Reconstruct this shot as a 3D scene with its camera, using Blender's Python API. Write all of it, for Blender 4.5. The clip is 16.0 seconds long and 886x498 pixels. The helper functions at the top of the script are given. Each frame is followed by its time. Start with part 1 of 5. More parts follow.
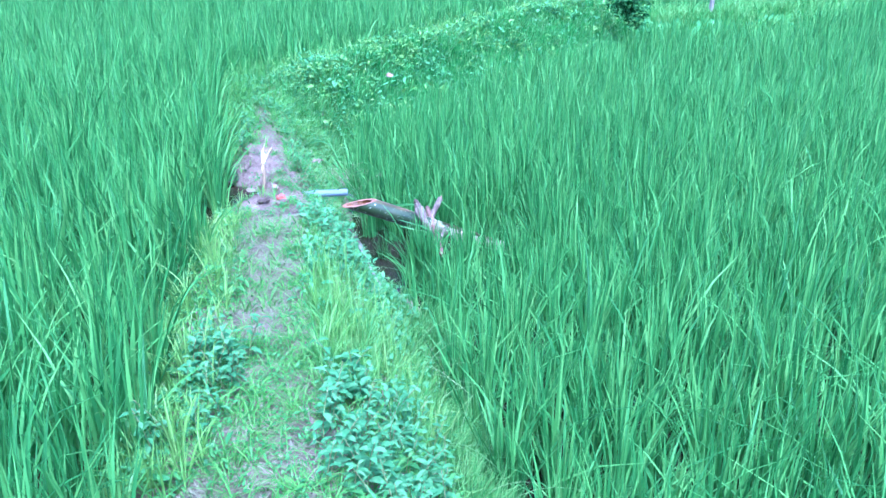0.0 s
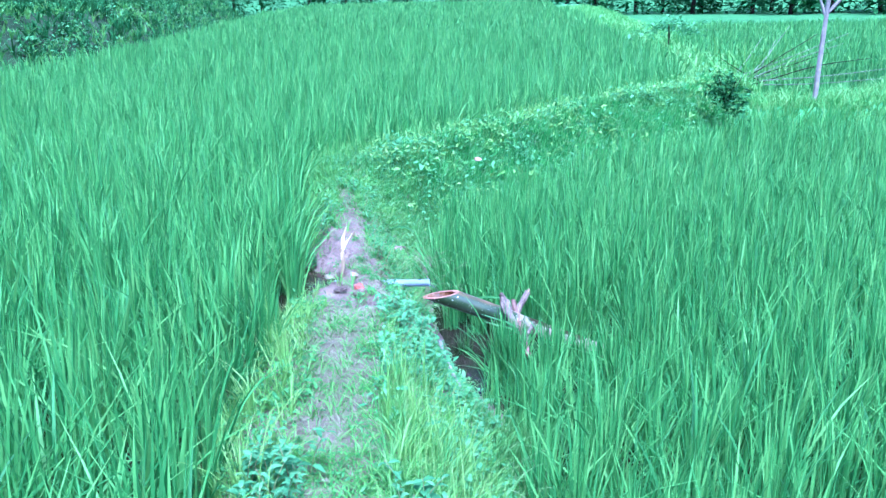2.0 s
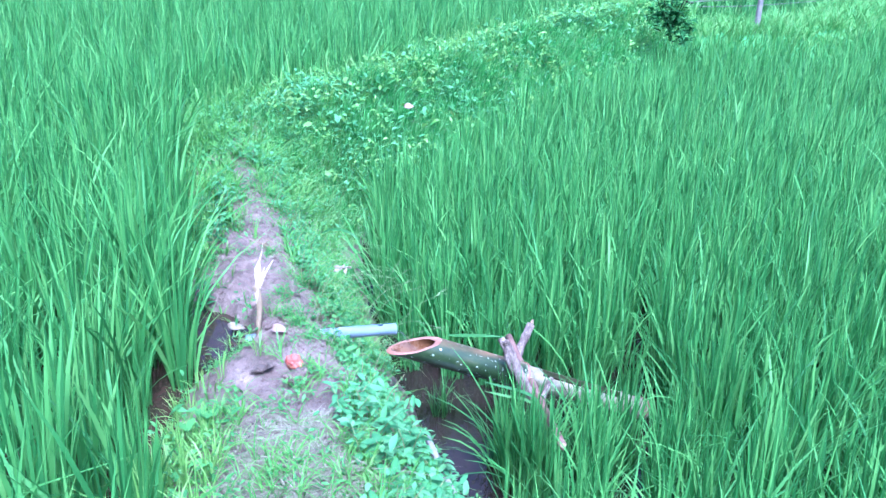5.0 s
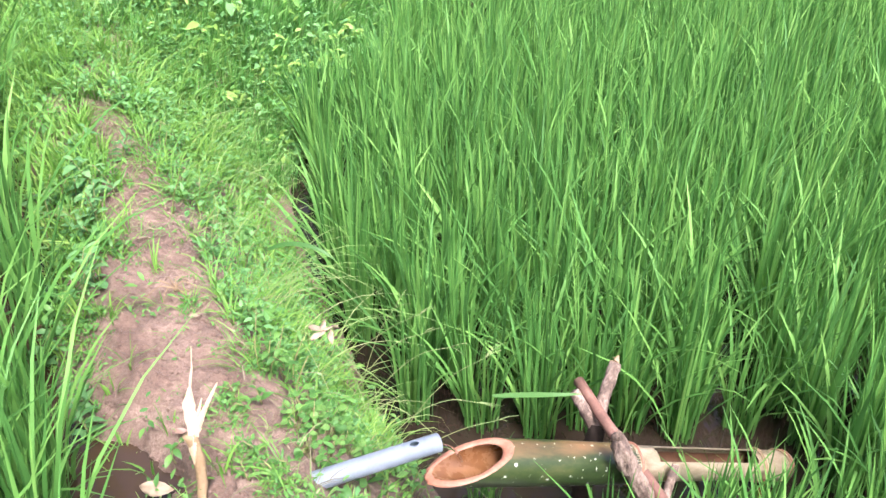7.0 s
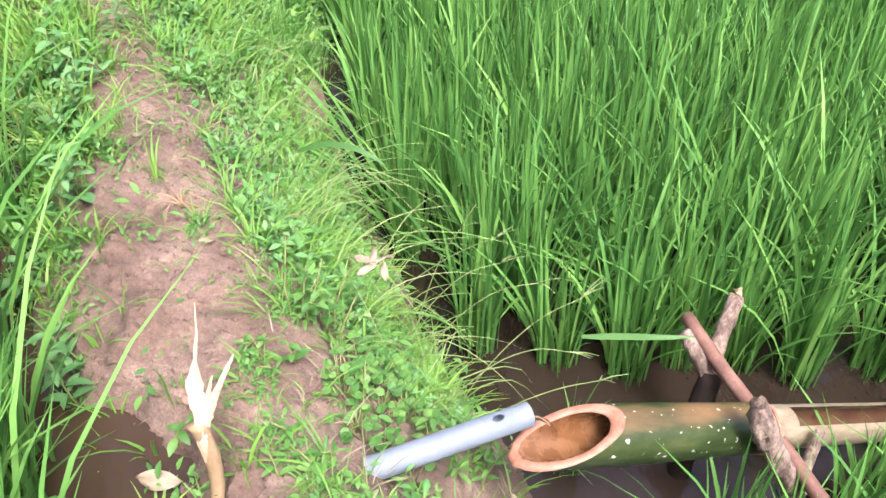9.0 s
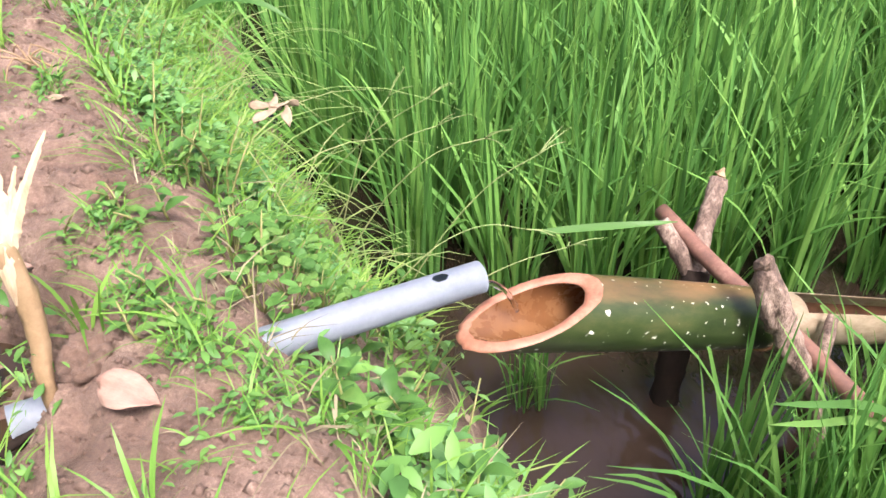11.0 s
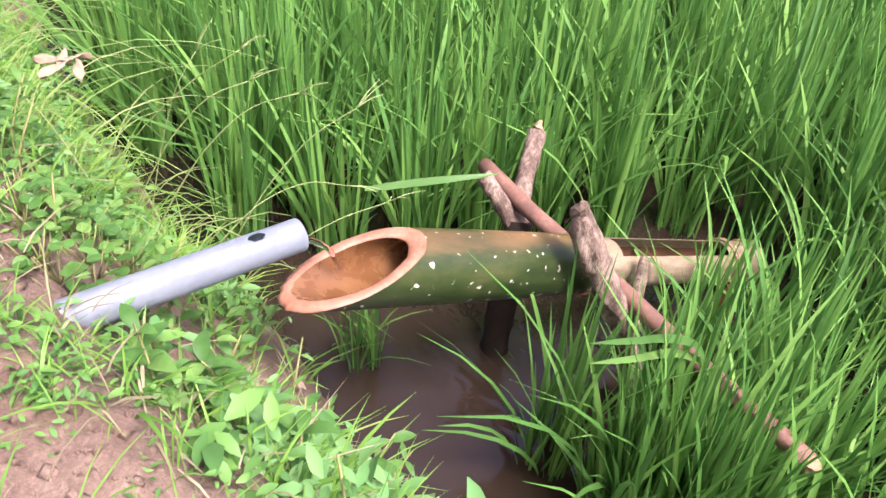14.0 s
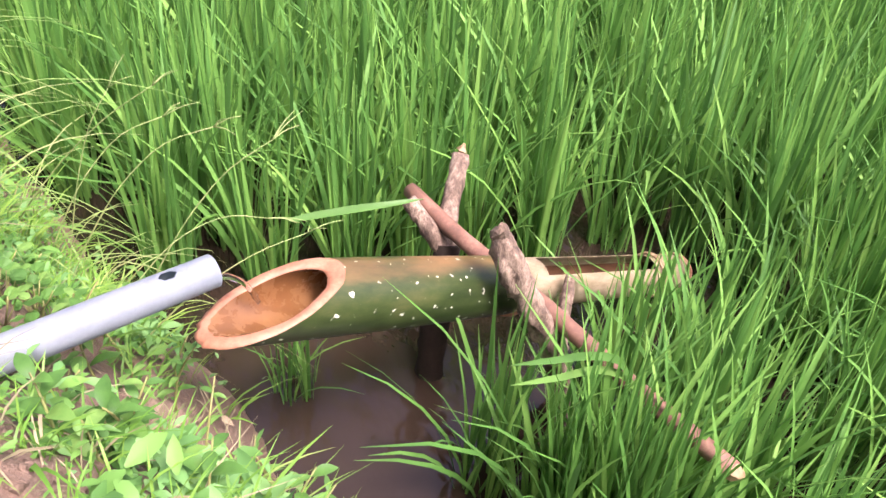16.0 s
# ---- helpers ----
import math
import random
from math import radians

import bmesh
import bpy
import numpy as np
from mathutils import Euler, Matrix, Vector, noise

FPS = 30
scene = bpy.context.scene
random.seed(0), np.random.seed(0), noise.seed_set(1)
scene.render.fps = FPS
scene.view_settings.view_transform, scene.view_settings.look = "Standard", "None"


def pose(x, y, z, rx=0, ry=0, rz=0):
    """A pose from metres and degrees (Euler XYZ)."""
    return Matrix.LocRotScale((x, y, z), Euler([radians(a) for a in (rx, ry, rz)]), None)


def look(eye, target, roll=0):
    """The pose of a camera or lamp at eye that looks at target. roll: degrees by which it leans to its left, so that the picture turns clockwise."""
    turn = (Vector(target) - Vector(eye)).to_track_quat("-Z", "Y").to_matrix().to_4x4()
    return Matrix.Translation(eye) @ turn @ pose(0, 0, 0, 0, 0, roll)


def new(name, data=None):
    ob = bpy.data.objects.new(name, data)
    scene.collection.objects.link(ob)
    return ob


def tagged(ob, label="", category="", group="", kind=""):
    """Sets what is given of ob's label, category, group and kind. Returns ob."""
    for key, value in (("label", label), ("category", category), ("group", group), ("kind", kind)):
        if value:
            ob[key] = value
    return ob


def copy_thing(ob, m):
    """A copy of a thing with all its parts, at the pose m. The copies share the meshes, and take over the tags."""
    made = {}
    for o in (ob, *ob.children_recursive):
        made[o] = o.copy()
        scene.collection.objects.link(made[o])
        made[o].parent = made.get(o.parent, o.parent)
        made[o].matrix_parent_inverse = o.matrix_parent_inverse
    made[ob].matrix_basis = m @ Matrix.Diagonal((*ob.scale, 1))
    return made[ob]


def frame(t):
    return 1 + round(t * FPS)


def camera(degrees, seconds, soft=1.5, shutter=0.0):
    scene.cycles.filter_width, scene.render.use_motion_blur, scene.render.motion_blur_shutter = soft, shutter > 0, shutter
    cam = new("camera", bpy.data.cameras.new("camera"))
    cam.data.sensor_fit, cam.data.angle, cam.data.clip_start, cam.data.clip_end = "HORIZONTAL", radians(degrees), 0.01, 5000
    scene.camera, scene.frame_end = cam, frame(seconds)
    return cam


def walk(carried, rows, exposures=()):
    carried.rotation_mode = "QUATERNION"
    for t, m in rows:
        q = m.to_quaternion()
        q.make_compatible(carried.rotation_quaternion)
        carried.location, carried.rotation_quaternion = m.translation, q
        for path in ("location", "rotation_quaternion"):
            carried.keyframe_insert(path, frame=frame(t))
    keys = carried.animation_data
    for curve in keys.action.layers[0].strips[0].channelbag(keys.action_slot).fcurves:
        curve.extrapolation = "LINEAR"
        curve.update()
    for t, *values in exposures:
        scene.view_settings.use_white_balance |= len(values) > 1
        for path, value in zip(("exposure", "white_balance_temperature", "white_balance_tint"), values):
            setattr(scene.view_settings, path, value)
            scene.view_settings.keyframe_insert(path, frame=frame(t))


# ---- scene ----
cam = camera(55.3, 16.0, soft=1.5)
METRES, EYE, TILT, LEAN, TURN = 5.2, 2.3, -22.5, 1.5, 0.0
ROWS = [
    (0.0, 0.0, 0.0, 0.0, -0.0, 0.0, 0.0),
    (0.5, -0.0008, 0.0004, -0.0, 0.01, 0.54, 0.15),
    (1.0, -0.0027, 0.0036, -0.0005, 0.34, 1.89, -0.47),
    (1.5, -0.0042, 0.0175, 0.004, 1.39, 3.76, -0.62),
    (2.0, -0.0071, 0.0663, 0.0202, 5.42, 5.22, -2.42),
    (2.5, -0.0136, 0.0958, 0.0333, 9.19, 3.52, -3.71),
    (3.0, -0.0398, 0.1508, 0.0461, 7.99, 3.22, -3.23),
    (3.5, -0.0603, 0.2032, 0.0689, 3.93, 1.93, -2.14),
    (4.0, -0.0765, 0.2789, 0.0904, 1.74, 3.39, -0.47),
    (4.5, -0.096, 0.342, 0.1095, -0.35, 1.75, -0.84),
    (7.0, -0.1774, 0.7054, 0.2225, -11.7, -10.95, 3.47),
    (7.5, -0.1804, 0.7548, 0.2398, -10.07, -17.24, 1.16),
    (8.0, -0.181, 0.773, 0.2462, -11.79, -22.07, 3.02),
    (10.5, -0.1753, 0.8494, 0.1388, -7.2, -12.61, 3.66),
    (11.0, -0.1712, 0.8482, 0.1354, -14.0, -15.62, 5.19),
    (11.5, -0.1677, 0.8488, 0.1342, -17.98, -15.82, 5.57),
    (12.0, -0.1693, 0.8508, 0.133, -18.1, -16.6, 5.05),
    (12.5, -0.1689, 0.8503, 0.1326, -19.13, -17.17, 5.09),
    (13.0, -0.1685, 0.85, 0.1319, -21.0, -17.84, 5.03),
    (13.5, -0.1678, 0.851, 0.1308, -22.76, -18.8, 4.77),
    (14.0, -0.1663, 0.8506, 0.1307, -25.32, -18.81, 4.59),
    (14.5, -0.1596, 0.8475, 0.1316, -28.13, -18.19, 5.27),
    (15.0, -0.1573, 0.847, 0.131, -29.53, -18.29, 5.75),
    (15.5, -0.157, 0.8467, 0.1312, -29.61, -18.19, 5.93),
    (16.0, -0.1579, 0.8465, 0.1315, -29.15, -17.75, 6.05),
]
LIGHTS = [
    (0.0, 1.60, 3780, 22), (4.7, 1.62, 3780, 22), (6.5, 1.54, 5620, 22), (8.2, 1.49, 5600, 22), (10.4, 1.37, 6050, 23), (12.5, 1.36, 5850, 28), (14.5, 1.48, 6050, 31), (16.0, 1.57, 6200, 31),
]
walk(cam, [(t, pose(0, 0, EYE, TILT, LEAN, TURN) @ pose(METRES * x, METRES * y, METRES * z, 90 + pitch, roll, yaw)) for t, x, y, z, yaw, pitch, roll in ROWS], LIGHTS)

# ---- sky and sun ----
SUN_ELEVATION, SUN_BEARING = 60, 165
world = bpy.data.worlds.new("sky")
scene.world = world
world.use_nodes = True
wn = world.node_tree.nodes
sky = wn.new("ShaderNodeTexSky")
sky.sky_type, sky.sun_disc = "NISHITA", False
sky.sun_elevation, sky.sun_rotation = radians(SUN_ELEVATION), radians(SUN_BEARING)
sky.air_density, sky.dust_density, sky.ozone_density = 0.65, 9.0, 0.6
wn["Background"].inputs["Strength"].default_value = 0.15
world.node_tree.links.new(sky.outputs[0], wn["Background"].inputs["Color"])
sun = new("sun", bpy.data.lights.new("sun", "SUN"))
sun.data.energy, sun.data.angle, sun.data.color = 2.5, radians(16), (1.0, 0.95, 0.86)
b = radians(SUN_BEARING)
away = Vector((math.sin(b), math.cos(b), math.tan(radians(SUN_ELEVATION)))) * 40
sun.matrix_world = look(away, (0, 0, 0))

# ---- materials ----


def material(name):
    m = bpy.data.materials.new(name)
    m.use_nodes = True
    return m, m.node_tree.nodes, m.node_tree.links


def ramp_of(nodes, stops):
    r = nodes.new("ShaderNodeValToRGB")
    els = r.color_ramp.elements
    while len(els) < len(stops):
        els.new(0.5)
    for e, (p, c) in zip(els, stops):
        e.position, e.color = p, (*c, 1)
    return r


def noise_of(nodes, links, scale, detail=5, rough=0.6, coords="Object", stretch=None):
    tc = nodes.new("ShaderNodeTexCoord")
    n = nodes.new("ShaderNodeTexNoise")
    n.inputs["Scale"].default_value, n.inputs["Detail"].default_value, n.inputs["Roughness"].default_value = scale, detail, rough
    if stretch:
        mp = nodes.new("ShaderNodeMapping")
        mp.inputs["Scale"].default_value = stretch
        links.new(tc.outputs[coords], mp.inputs[0])
        links.new(mp.outputs[0], n.inputs["Vector"])
    else:
        links.new(tc.outputs[coords], n.inputs["Vector"])
    return n


def surface(name, stops, scale, rough=(0.6, 0.9), bump=0.3, fine=None, stretch=None, spec=0.5, depth=0.004, spots=None, top=None):
    """A solid surface: colours over two sizes of noise, with relief."""
    m, n, l = material(name)
    p = n["Principled BSDF"]
    a = noise_of(n, l, scale, stretch=stretch)
    f = noise_of(n, l, fine or scale * 7, 4, 0.7, stretch=stretch)
    mix = n.new("ShaderNodeMath")
    mix.operation, mix.inputs[1].default_value = "MULTIPLY_ADD", 0.45
    half = n.new("ShaderNodeMath")
    half.operation, half.inputs[1].default_value = "MULTIPLY", 0.6
    l.new(a.outputs["Fac"], half.inputs[0])
    l.new(f.outputs["Fac"], mix.inputs[0])
    l.new(half.outputs[0], mix.inputs[2])
    r = ramp_of(n, stops)
    l.new(mix.outputs[0], r.inputs[0])
    colour = r.outputs[0]
    if top:
        # the weathered, browned upper side
        tc = n.new("ShaderNodeTexCoord")
        xyz = n.new("ShaderNodeSeparateXYZ")
        l.new(tc.outputs["Object"], xyz.inputs[0])
        ragged = n.new("ShaderNodeMath")
        ragged.operation, ragged.inputs[1].default_value = "MULTIPLY_ADD", 0.05
        l.new(a.outputs["Fac"], ragged.inputs[0])
        l.new(xyz.outputs["Z"], ragged.inputs[2])
        edge = ramp_of(n, [(0.073, (0, 0, 0)), (0.088, (0.85, 0.85, 0.85))])
        l.new(ragged.outputs[0], edge.inputs[0])
        brown = n.new("ShaderNodeMixRGB")
        brown.inputs[2].default_value = (*top, 1)
        l.new(edge.outputs[0], brown.inputs[0])
        l.new(colour, brown.inputs[1])
        colour = brown.outputs[0]
    if spots:
        sp = noise_of(n, l, spots[0], 2, 0.5)
        cut = ramp_of(n, [(spots[1], (0, 0, 0)), (spots[1] + 0.03, (1, 1, 1))])
        l.new(sp.outputs["Fac"], cut.inputs[0])
        over = n.new("ShaderNodeMixRGB")
        over.inputs[2].default_value = (*spots[2], 1)
        l.new(cut.outputs[0], over.inputs[0])
        l.new(colour, over.inputs[1])
        colour = over.outputs[0]
    l.new(colour, p.inputs["Base Color"])
    mr = n.new("ShaderNodeMapRange")
    mr.inputs[3].default_value, mr.inputs[4].default_value = rough
    l.new(f.outputs["Fac"], mr.inputs[0])
    l.new(mr.outputs[0], p.inputs["Roughness"])
    p.inputs["Specular IOR Level"].default_value = spec
    if bump:
        bp = n.new("ShaderNodeBump")
        bp.inputs["Strength"].default_value, bp.inputs["Distance"].default_value = bump, depth
        l.new(mix.outputs[0], bp.inputs["Height"])
        l.new(bp.outputs[0], p.inputs["Normal"])
    return m


def foliage(name, stops, through_light=0.35, rough=0.45, single=False, scale=3.6, weight=0.45, gloss=0.28):
    """Leaves: colour by leaf and by patch of the field, with light passing through them."""
    m, n, l = material(name)
    p, out = n["Principled BSDF"], n["Material Output"]
    if single == "both":
        # every leaf of every plant has its own tone
        mixed = n.new("ShaderNodeMath")
        mixed.operation = "ADD"
        l.new(n.new("ShaderNodeObjectInfo").outputs["Random"], mixed.inputs[0])
        l.new(n.new("ShaderNodeNewGeometry").outputs["Random Per Island"], mixed.inputs[1])
        part_of = n.new("ShaderNodeMath")
        part_of.operation = "FRACT"
        l.new(mixed.outputs[0], part_of.inputs[0])
        src = part_of.outputs[0]
    elif single:
        src = n.new("ShaderNodeObjectInfo").outputs["Random"]
    else:
        src = n.new("ShaderNodeNewGeometry").outputs["Random Per Island"]
    patch = noise_of(n, l, scale, 3)
    add = n.new("ShaderNodeMath")
    add.operation, add.inputs[1].default_value = "MULTIPLY_ADD", 1 - weight
    mul = n.new("ShaderNodeMath")
    mul.operation, mul.inputs[1].default_value = "MULTIPLY", weight
    l.new(patch.outputs["Fac"], mul.inputs[0])
    l.new(src, add.inputs[0])
    l.new(mul.outputs[0], add.inputs[2])
    r = ramp_of(n, stops)
    l.new(add.outputs[0], r.inputs[0])
    l.new(r.outputs[0], p.inputs["Base Color"])
    p.inputs["Roughness"].default_value, p.inputs["Specular IOR Level"].default_value = rough, gloss
    t = n.new("ShaderNodeBsdfTranslucent")
    l.new(r.outputs[0], t.inputs[0])
    s = n.new("ShaderNodeMixShader")
    s.inputs[0].default_value = through_light
    l.new(p.outputs[0], s.inputs[1])
    l.new(t.outputs[0], s.inputs[2])
    l.new(s.outputs[0], out.inputs["Surface"])
    return m


def muddy_water(name, deep, light):
    m, n, l = material(name)
    p = n["Principled BSDF"]
    a = noise_of(n, l, 1.3)
    r = ramp_of(n, [(0.3, deep), (0.7, light)])
    l.new(a.outputs["Fac"], r.inputs[0])
    l.new(r.outputs[0], p.inputs["Base Color"])
    p.inputs["Roughness"].default_value, p.inputs["IOR"].default_value, p.inputs["Specular IOR Level"].default_value = 0.012, 1.33, 0.9
    w = noise_of(n, l, 10, 3, 0.5, stretch=(1, 0.55, 1))
    bp = n.new("ShaderNodeBump")
    bp.inputs["Strength"].default_value, bp.inputs["Distance"].default_value = 0.4, 0.018
    l.new(w.outputs["Fac"], bp.inputs["Height"])
    l.new(bp.outputs[0], p.inputs["Normal"])
    return m


def wet_mud():
    """Trodden wet earth: damp patches, grains of two sizes and a dull gloss."""
    m, n, l = material("wet_mud")
    p = n["Principled BSDF"]
    tc = n.new("ShaderNodeTexCoord")
    patch, fine = noise_of(n, l, 7, 9, 0.72), noise_of(n, l, 190, 6, 0.85)
    lumps = noise_of(n, l, 26, 8, 0.78)
    grains = []
    for scale in (320.0, 120.0):
        v = n.new("ShaderNodeTexVoronoi")
        v.inputs["Scale"].default_value, v.inputs["Randomness"].default_value = scale, 1.0
        warp = n.new("ShaderNodeVectorMath")
        warp.operation = "MULTIPLY_ADD"
        warp.inputs[1].default_value = (0.012, 0.012, 0.012)
        l.new(fine.outputs["Color"], warp.inputs[0])
        l.new(tc.outputs["Object"], warp.inputs[2])
        l.new(warp.outputs[0], v.inputs["Vector"])
        grains.append(v)
    mix = n.new("ShaderNodeMath")
    mix.operation, mix.inputs[1].default_value = "MULTIPLY_ADD", 0.5
    l.new(fine.outputs["Fac"], mix.inputs[0])
    half = n.new("ShaderNodeMath")
    half.operation, half.inputs[1].default_value = "MULTIPLY", 0.55
    l.new(patch.outputs["Fac"], half.inputs[0])
    l.new(half.outputs[0], mix.inputs[2])
    r = ramp_of(n, [(0.40, (0.064, 0.039, 0.025)), (0.48, (0.136, 0.087, 0.059)), (0.56, (0.205, 0.136, 0.096)), (0.66, (0.33, 0.245, 0.18))])
    l.new(mix.outputs[0], r.inputs[0])
    l.new(r.outputs[0], p.inputs["Base Color"])
    gloss = n.new("ShaderNodeMapRange")
    gloss.inputs[1].default_value, gloss.inputs[2].default_value = 0.35, 0.65
    gloss.inputs[3].default_value, gloss.inputs[4].default_value = 0.3, 0.85
    l.new(patch.outputs["Fac"], gloss.inputs[0])
    l.new(gloss.outputs[0], p.inputs["Roughness"])
    total = n.new("ShaderNodeMath")
    total.operation, total.inputs[1].default_value = "MULTIPLY_ADD", 2.2
    l.new(grains[1].outputs["Distance"], total.inputs[0])
    l.new(grains[0].outputs["Distance"], total.inputs[2])
    total2 = n.new("ShaderNodeMath")
    total2.operation, total2.inputs[1].default_value = "MULTIPLY_ADD", 2.6
    l.new(fine.outputs["Fac"], total2.inputs[0])
    l.new(total.outputs[0], total2.inputs[2])
    bp = n.new("ShaderNodeBump")
    total3 = n.new("ShaderNodeMath")
    total3.operation, total3.inputs[1].default_value = "MULTIPLY_ADD", 2.4
    l.new(lumps.outputs["Fac"], total3.inputs[0])
    l.new(total2.outputs[0], total3.inputs[2])
    bp.inputs["Strength"].default_value, bp.inputs["Distance"].default_value = 0.6, 0.0035
    l.new(total3.outputs[0], bp.inputs["Height"])
    l.new(bp.outputs[0], p.inputs["Normal"])
    return m


RICE_TONES = [(0.08, (0.036, 0.108, 0.021)), (0.38, (0.087, 0.232, 0.043)), (0.66, (0.160, 0.348, 0.066)), (0.86, (0.252, 0.450, 0.097)), (0.97, (0.31, 0.46, 0.12))]
RICE = foliage("rice_leaf", RICE_TONES, 0.38, 0.6)
NEAR_RICE = foliage("rice_plant_leaf", RICE_TONES, 0.38, 0.6, "both")
GRASS = foliage("bank_grass", [(0.0, (0.06, 0.17, 0.02)), (0.4, (0.12, 0.27, 0.035)), (0.75, (0.20, 0.36, 0.06)), (0.93, (0.36, 0.38, 0.16)), (1.0, (0.45, 0.36, 0.2))], scale=2.5)
LIME = foliage("lime_grass", [(0.0, (0.14, 0.27, 0.04)), (0.4, (0.21, 0.37, 0.06)), (0.75, (0.31, 0.46, 0.10)), (0.95, (0.42, 0.45, 0.2)), (1.0, (0.5, 0.42, 0.25))], 0.38, scale=2.5)
WEED = foliage("weed_leaf", [(0.0, (0.045, 0.13, 0.035)), (0.4, (0.085, 0.21, 0.045)), (0.8, (0.15, 0.31, 0.06)), (1.0, (0.26, 0.38, 0.09))], 0.3, 0.5, scale=3)
BANKGREEN = foliage("overgrown_bank_leaf", [(0.0, (0.07, 0.19, 0.036)), (0.35, (0.145, 0.32, 0.06)), (0.7, (0.25, 0.43, 0.095)), (1.0, (0.40, 0.50, 0.18))], 0.42, 0.6, scale=2.5)
FARGREEN = foliage("tangled_bank_leaf", [(0.0, (0.035, 0.13, 0.02)), (0.3, (0.12, 0.33, 0.06)), (0.7, (0.27, 0.54, 0.13)), (1.0, (0.48, 0.62, 0.28))], 0.42, 0.6, scale=3.2, weight=0.3)
PALEWEED = foliage("pale_weed_leaf", [(0.0, (0.07, 0.19, 0.055)), (0.4, (0.12, 0.28, 0.08)), (0.8, (0.19, 0.37, 0.12)), (1.0, (0.29, 0.44, 0.19))], 0.3, 0.6, scale=3)
STRAW = foliage("dry_straw", [(0.0, (0.12, 0.105, 0.055)), (0.5, (0.22, 0.20, 0.11)), (0.85, (0.36, 0.305, 0.20)), (1.0, (0.48, 0.41, 0.29))], 0.15, 0.8, scale=3)
STRAWGREEN = foliage("seed_grass", [(0.0, (0.12, 0.24, 0.05)), (0.6, (0.23, 0.33, 0.10)), (1.0, (0.42, 0.40, 0.21))], 0.3, 0.6, scale=3)
DARKLEAF = foliage("shrub_leaf", [(0.0, (0.018, 0.06, 0.016)), (0.6, (0.04, 0.11, 0.025)), (1.0, (0.08, 0.17, 0.04))], 0.2, 0.85, gloss=0.04)
DRYLEAF = surface("dried_leaf", [(0.3, (0.16, 0.09, 0.06)), (0.5, (0.26, 0.16, 0.115)), (0.75, (0.35, 0.24, 0.18))], 30, (0.6, 0.85), 0.6, 200, (0.3, 1, 1), depth=0.002)
PALELEAF = surface("bleached_leaf", [(0.3, (0.17, 0.125, 0.075)), (0.5, (0.26, 0.20, 0.125)), (0.75, (0.34, 0.28, 0.185))], 30, (0.6, 0.85), 0.6, 200, (0.3, 1, 1), depth=0.002)
WATER = muddy_water("muddy_water", (0.014, 0.0095, 0.0065), (0.030, 0.020, 0.0135))
SHALLOW = muddy_water("shallow_muddy_water", (0.026, 0.016, 0.009), (0.055, 0.034, 0.019))
MUD = wet_mud()
MOSSY = surface("grown_over_earth", [(0.38, (0.03, 0.10, 0.02)), (0.46, (0.07, 0.21, 0.042)), (0.55, (0.115, 0.29, 0.065)), (0.64, (0.17, 0.34, 0.10))], 5, (0.8, 0.95), 0.8, 60, depth=0.03)
EARTH = surface("field_earth", [(0.3, (0.045, 0.11, 0.03)), (0.6, (0.08, 0.18, 0.05)), (0.8, (0.13, 0.17, 0.07))], 0.6, (0.9, 1.0), 0.4, 9, spec=0.03)
BARK = surface("weathered_bark", [(0.38, (0.035, 0.023, 0.016)), (0.5, (0.135, 0.092, 0.064)), (0.64, (0.33, 0.25, 0.185))], 26, (0.7, 0.95), 1.0, 130, (1, 1, 0.5), depth=0.012)
DARKBARK = surface("rotten_bark", [(0.3, (0.03, 0.02, 0.014)), (0.55, (0.10, 0.068, 0.045)), (0.75, (0.24, 0.17, 0.12))], 40, (0.8, 0.95), 0.9, 160, depth=0.006)
ROD = surface("reddish_stick", [(0.3, (0.085, 0.045, 0.03)), (0.55, (0.17, 0.085, 0.056)), (0.75, (0.28, 0.165, 0.115))], 18, (0.55, 0.8), 0.4, 150, depth=0.002)
PALEBARK = surface("pale_bark", [(0.3, (0.09, 0.07, 0.055)), (0.5, (0.19, 0.16, 0.13)), (0.7, (0.32, 0.28, 0.24))], 6, (0.7, 0.9), 0.5, 40)
GREENSKIN = surface("green_bamboo", [(0.3, (0.006, 0.012, 0.004)), (0.46, (0.016, 0.028, 0.008)), (0.58, (0.030, 0.046, 0.013)), (0.72, (0.060, 0.066, 0.022))], 11, (0.22, 0.5), 0.25, 75, (0.4, 1, 1), depth=0.001, spots=(74, 0.675, (0.55, 0.57, 0.46)), top=(0.21, 0.11, 0.046))
TAN = surface("peeled_bamboo", [(0.36, (0.17, 0.135, 0.075)), (0.5, (0.36, 0.285, 0.175)), (0.66, (0.52, 0.44, 0.30))], 12, (0.5, 0.75), 0.3, 80, (0.3, 1, 1), depth=0.001)
CUT = surface("cut_bamboo", [(0.3, (0.16, 0.062, 0.031)), (0.5, (0.27, 0.118, 0.064)), (0.75, (0.40, 0.21, 0.13))], 30, (0.45, 0.7), 0.3, 160, depth=0.001)
HOLLOW = surface("wet_bamboo_hollow", [(0.3, (0.075, 0.030, 0.011)), (0.5, (0.135, 0.060, 0.021)), (0.75, (0.23, 0.118, 0.047))], 8, (0.15, 0.4), 0.12, 30, depth=0.001)
# brown bamboo inside, darkened in colour for the shade within the slot
SLOT = surface("shaded_slot", [(0.3, (0.03, 0.014, 0.007)), (0.5, (0.075, 0.034, 0.015)), (0.75, (0.13, 0.065, 0.03))], 14, (0.4, 0.7), 0.2, 60, depth=0.001)
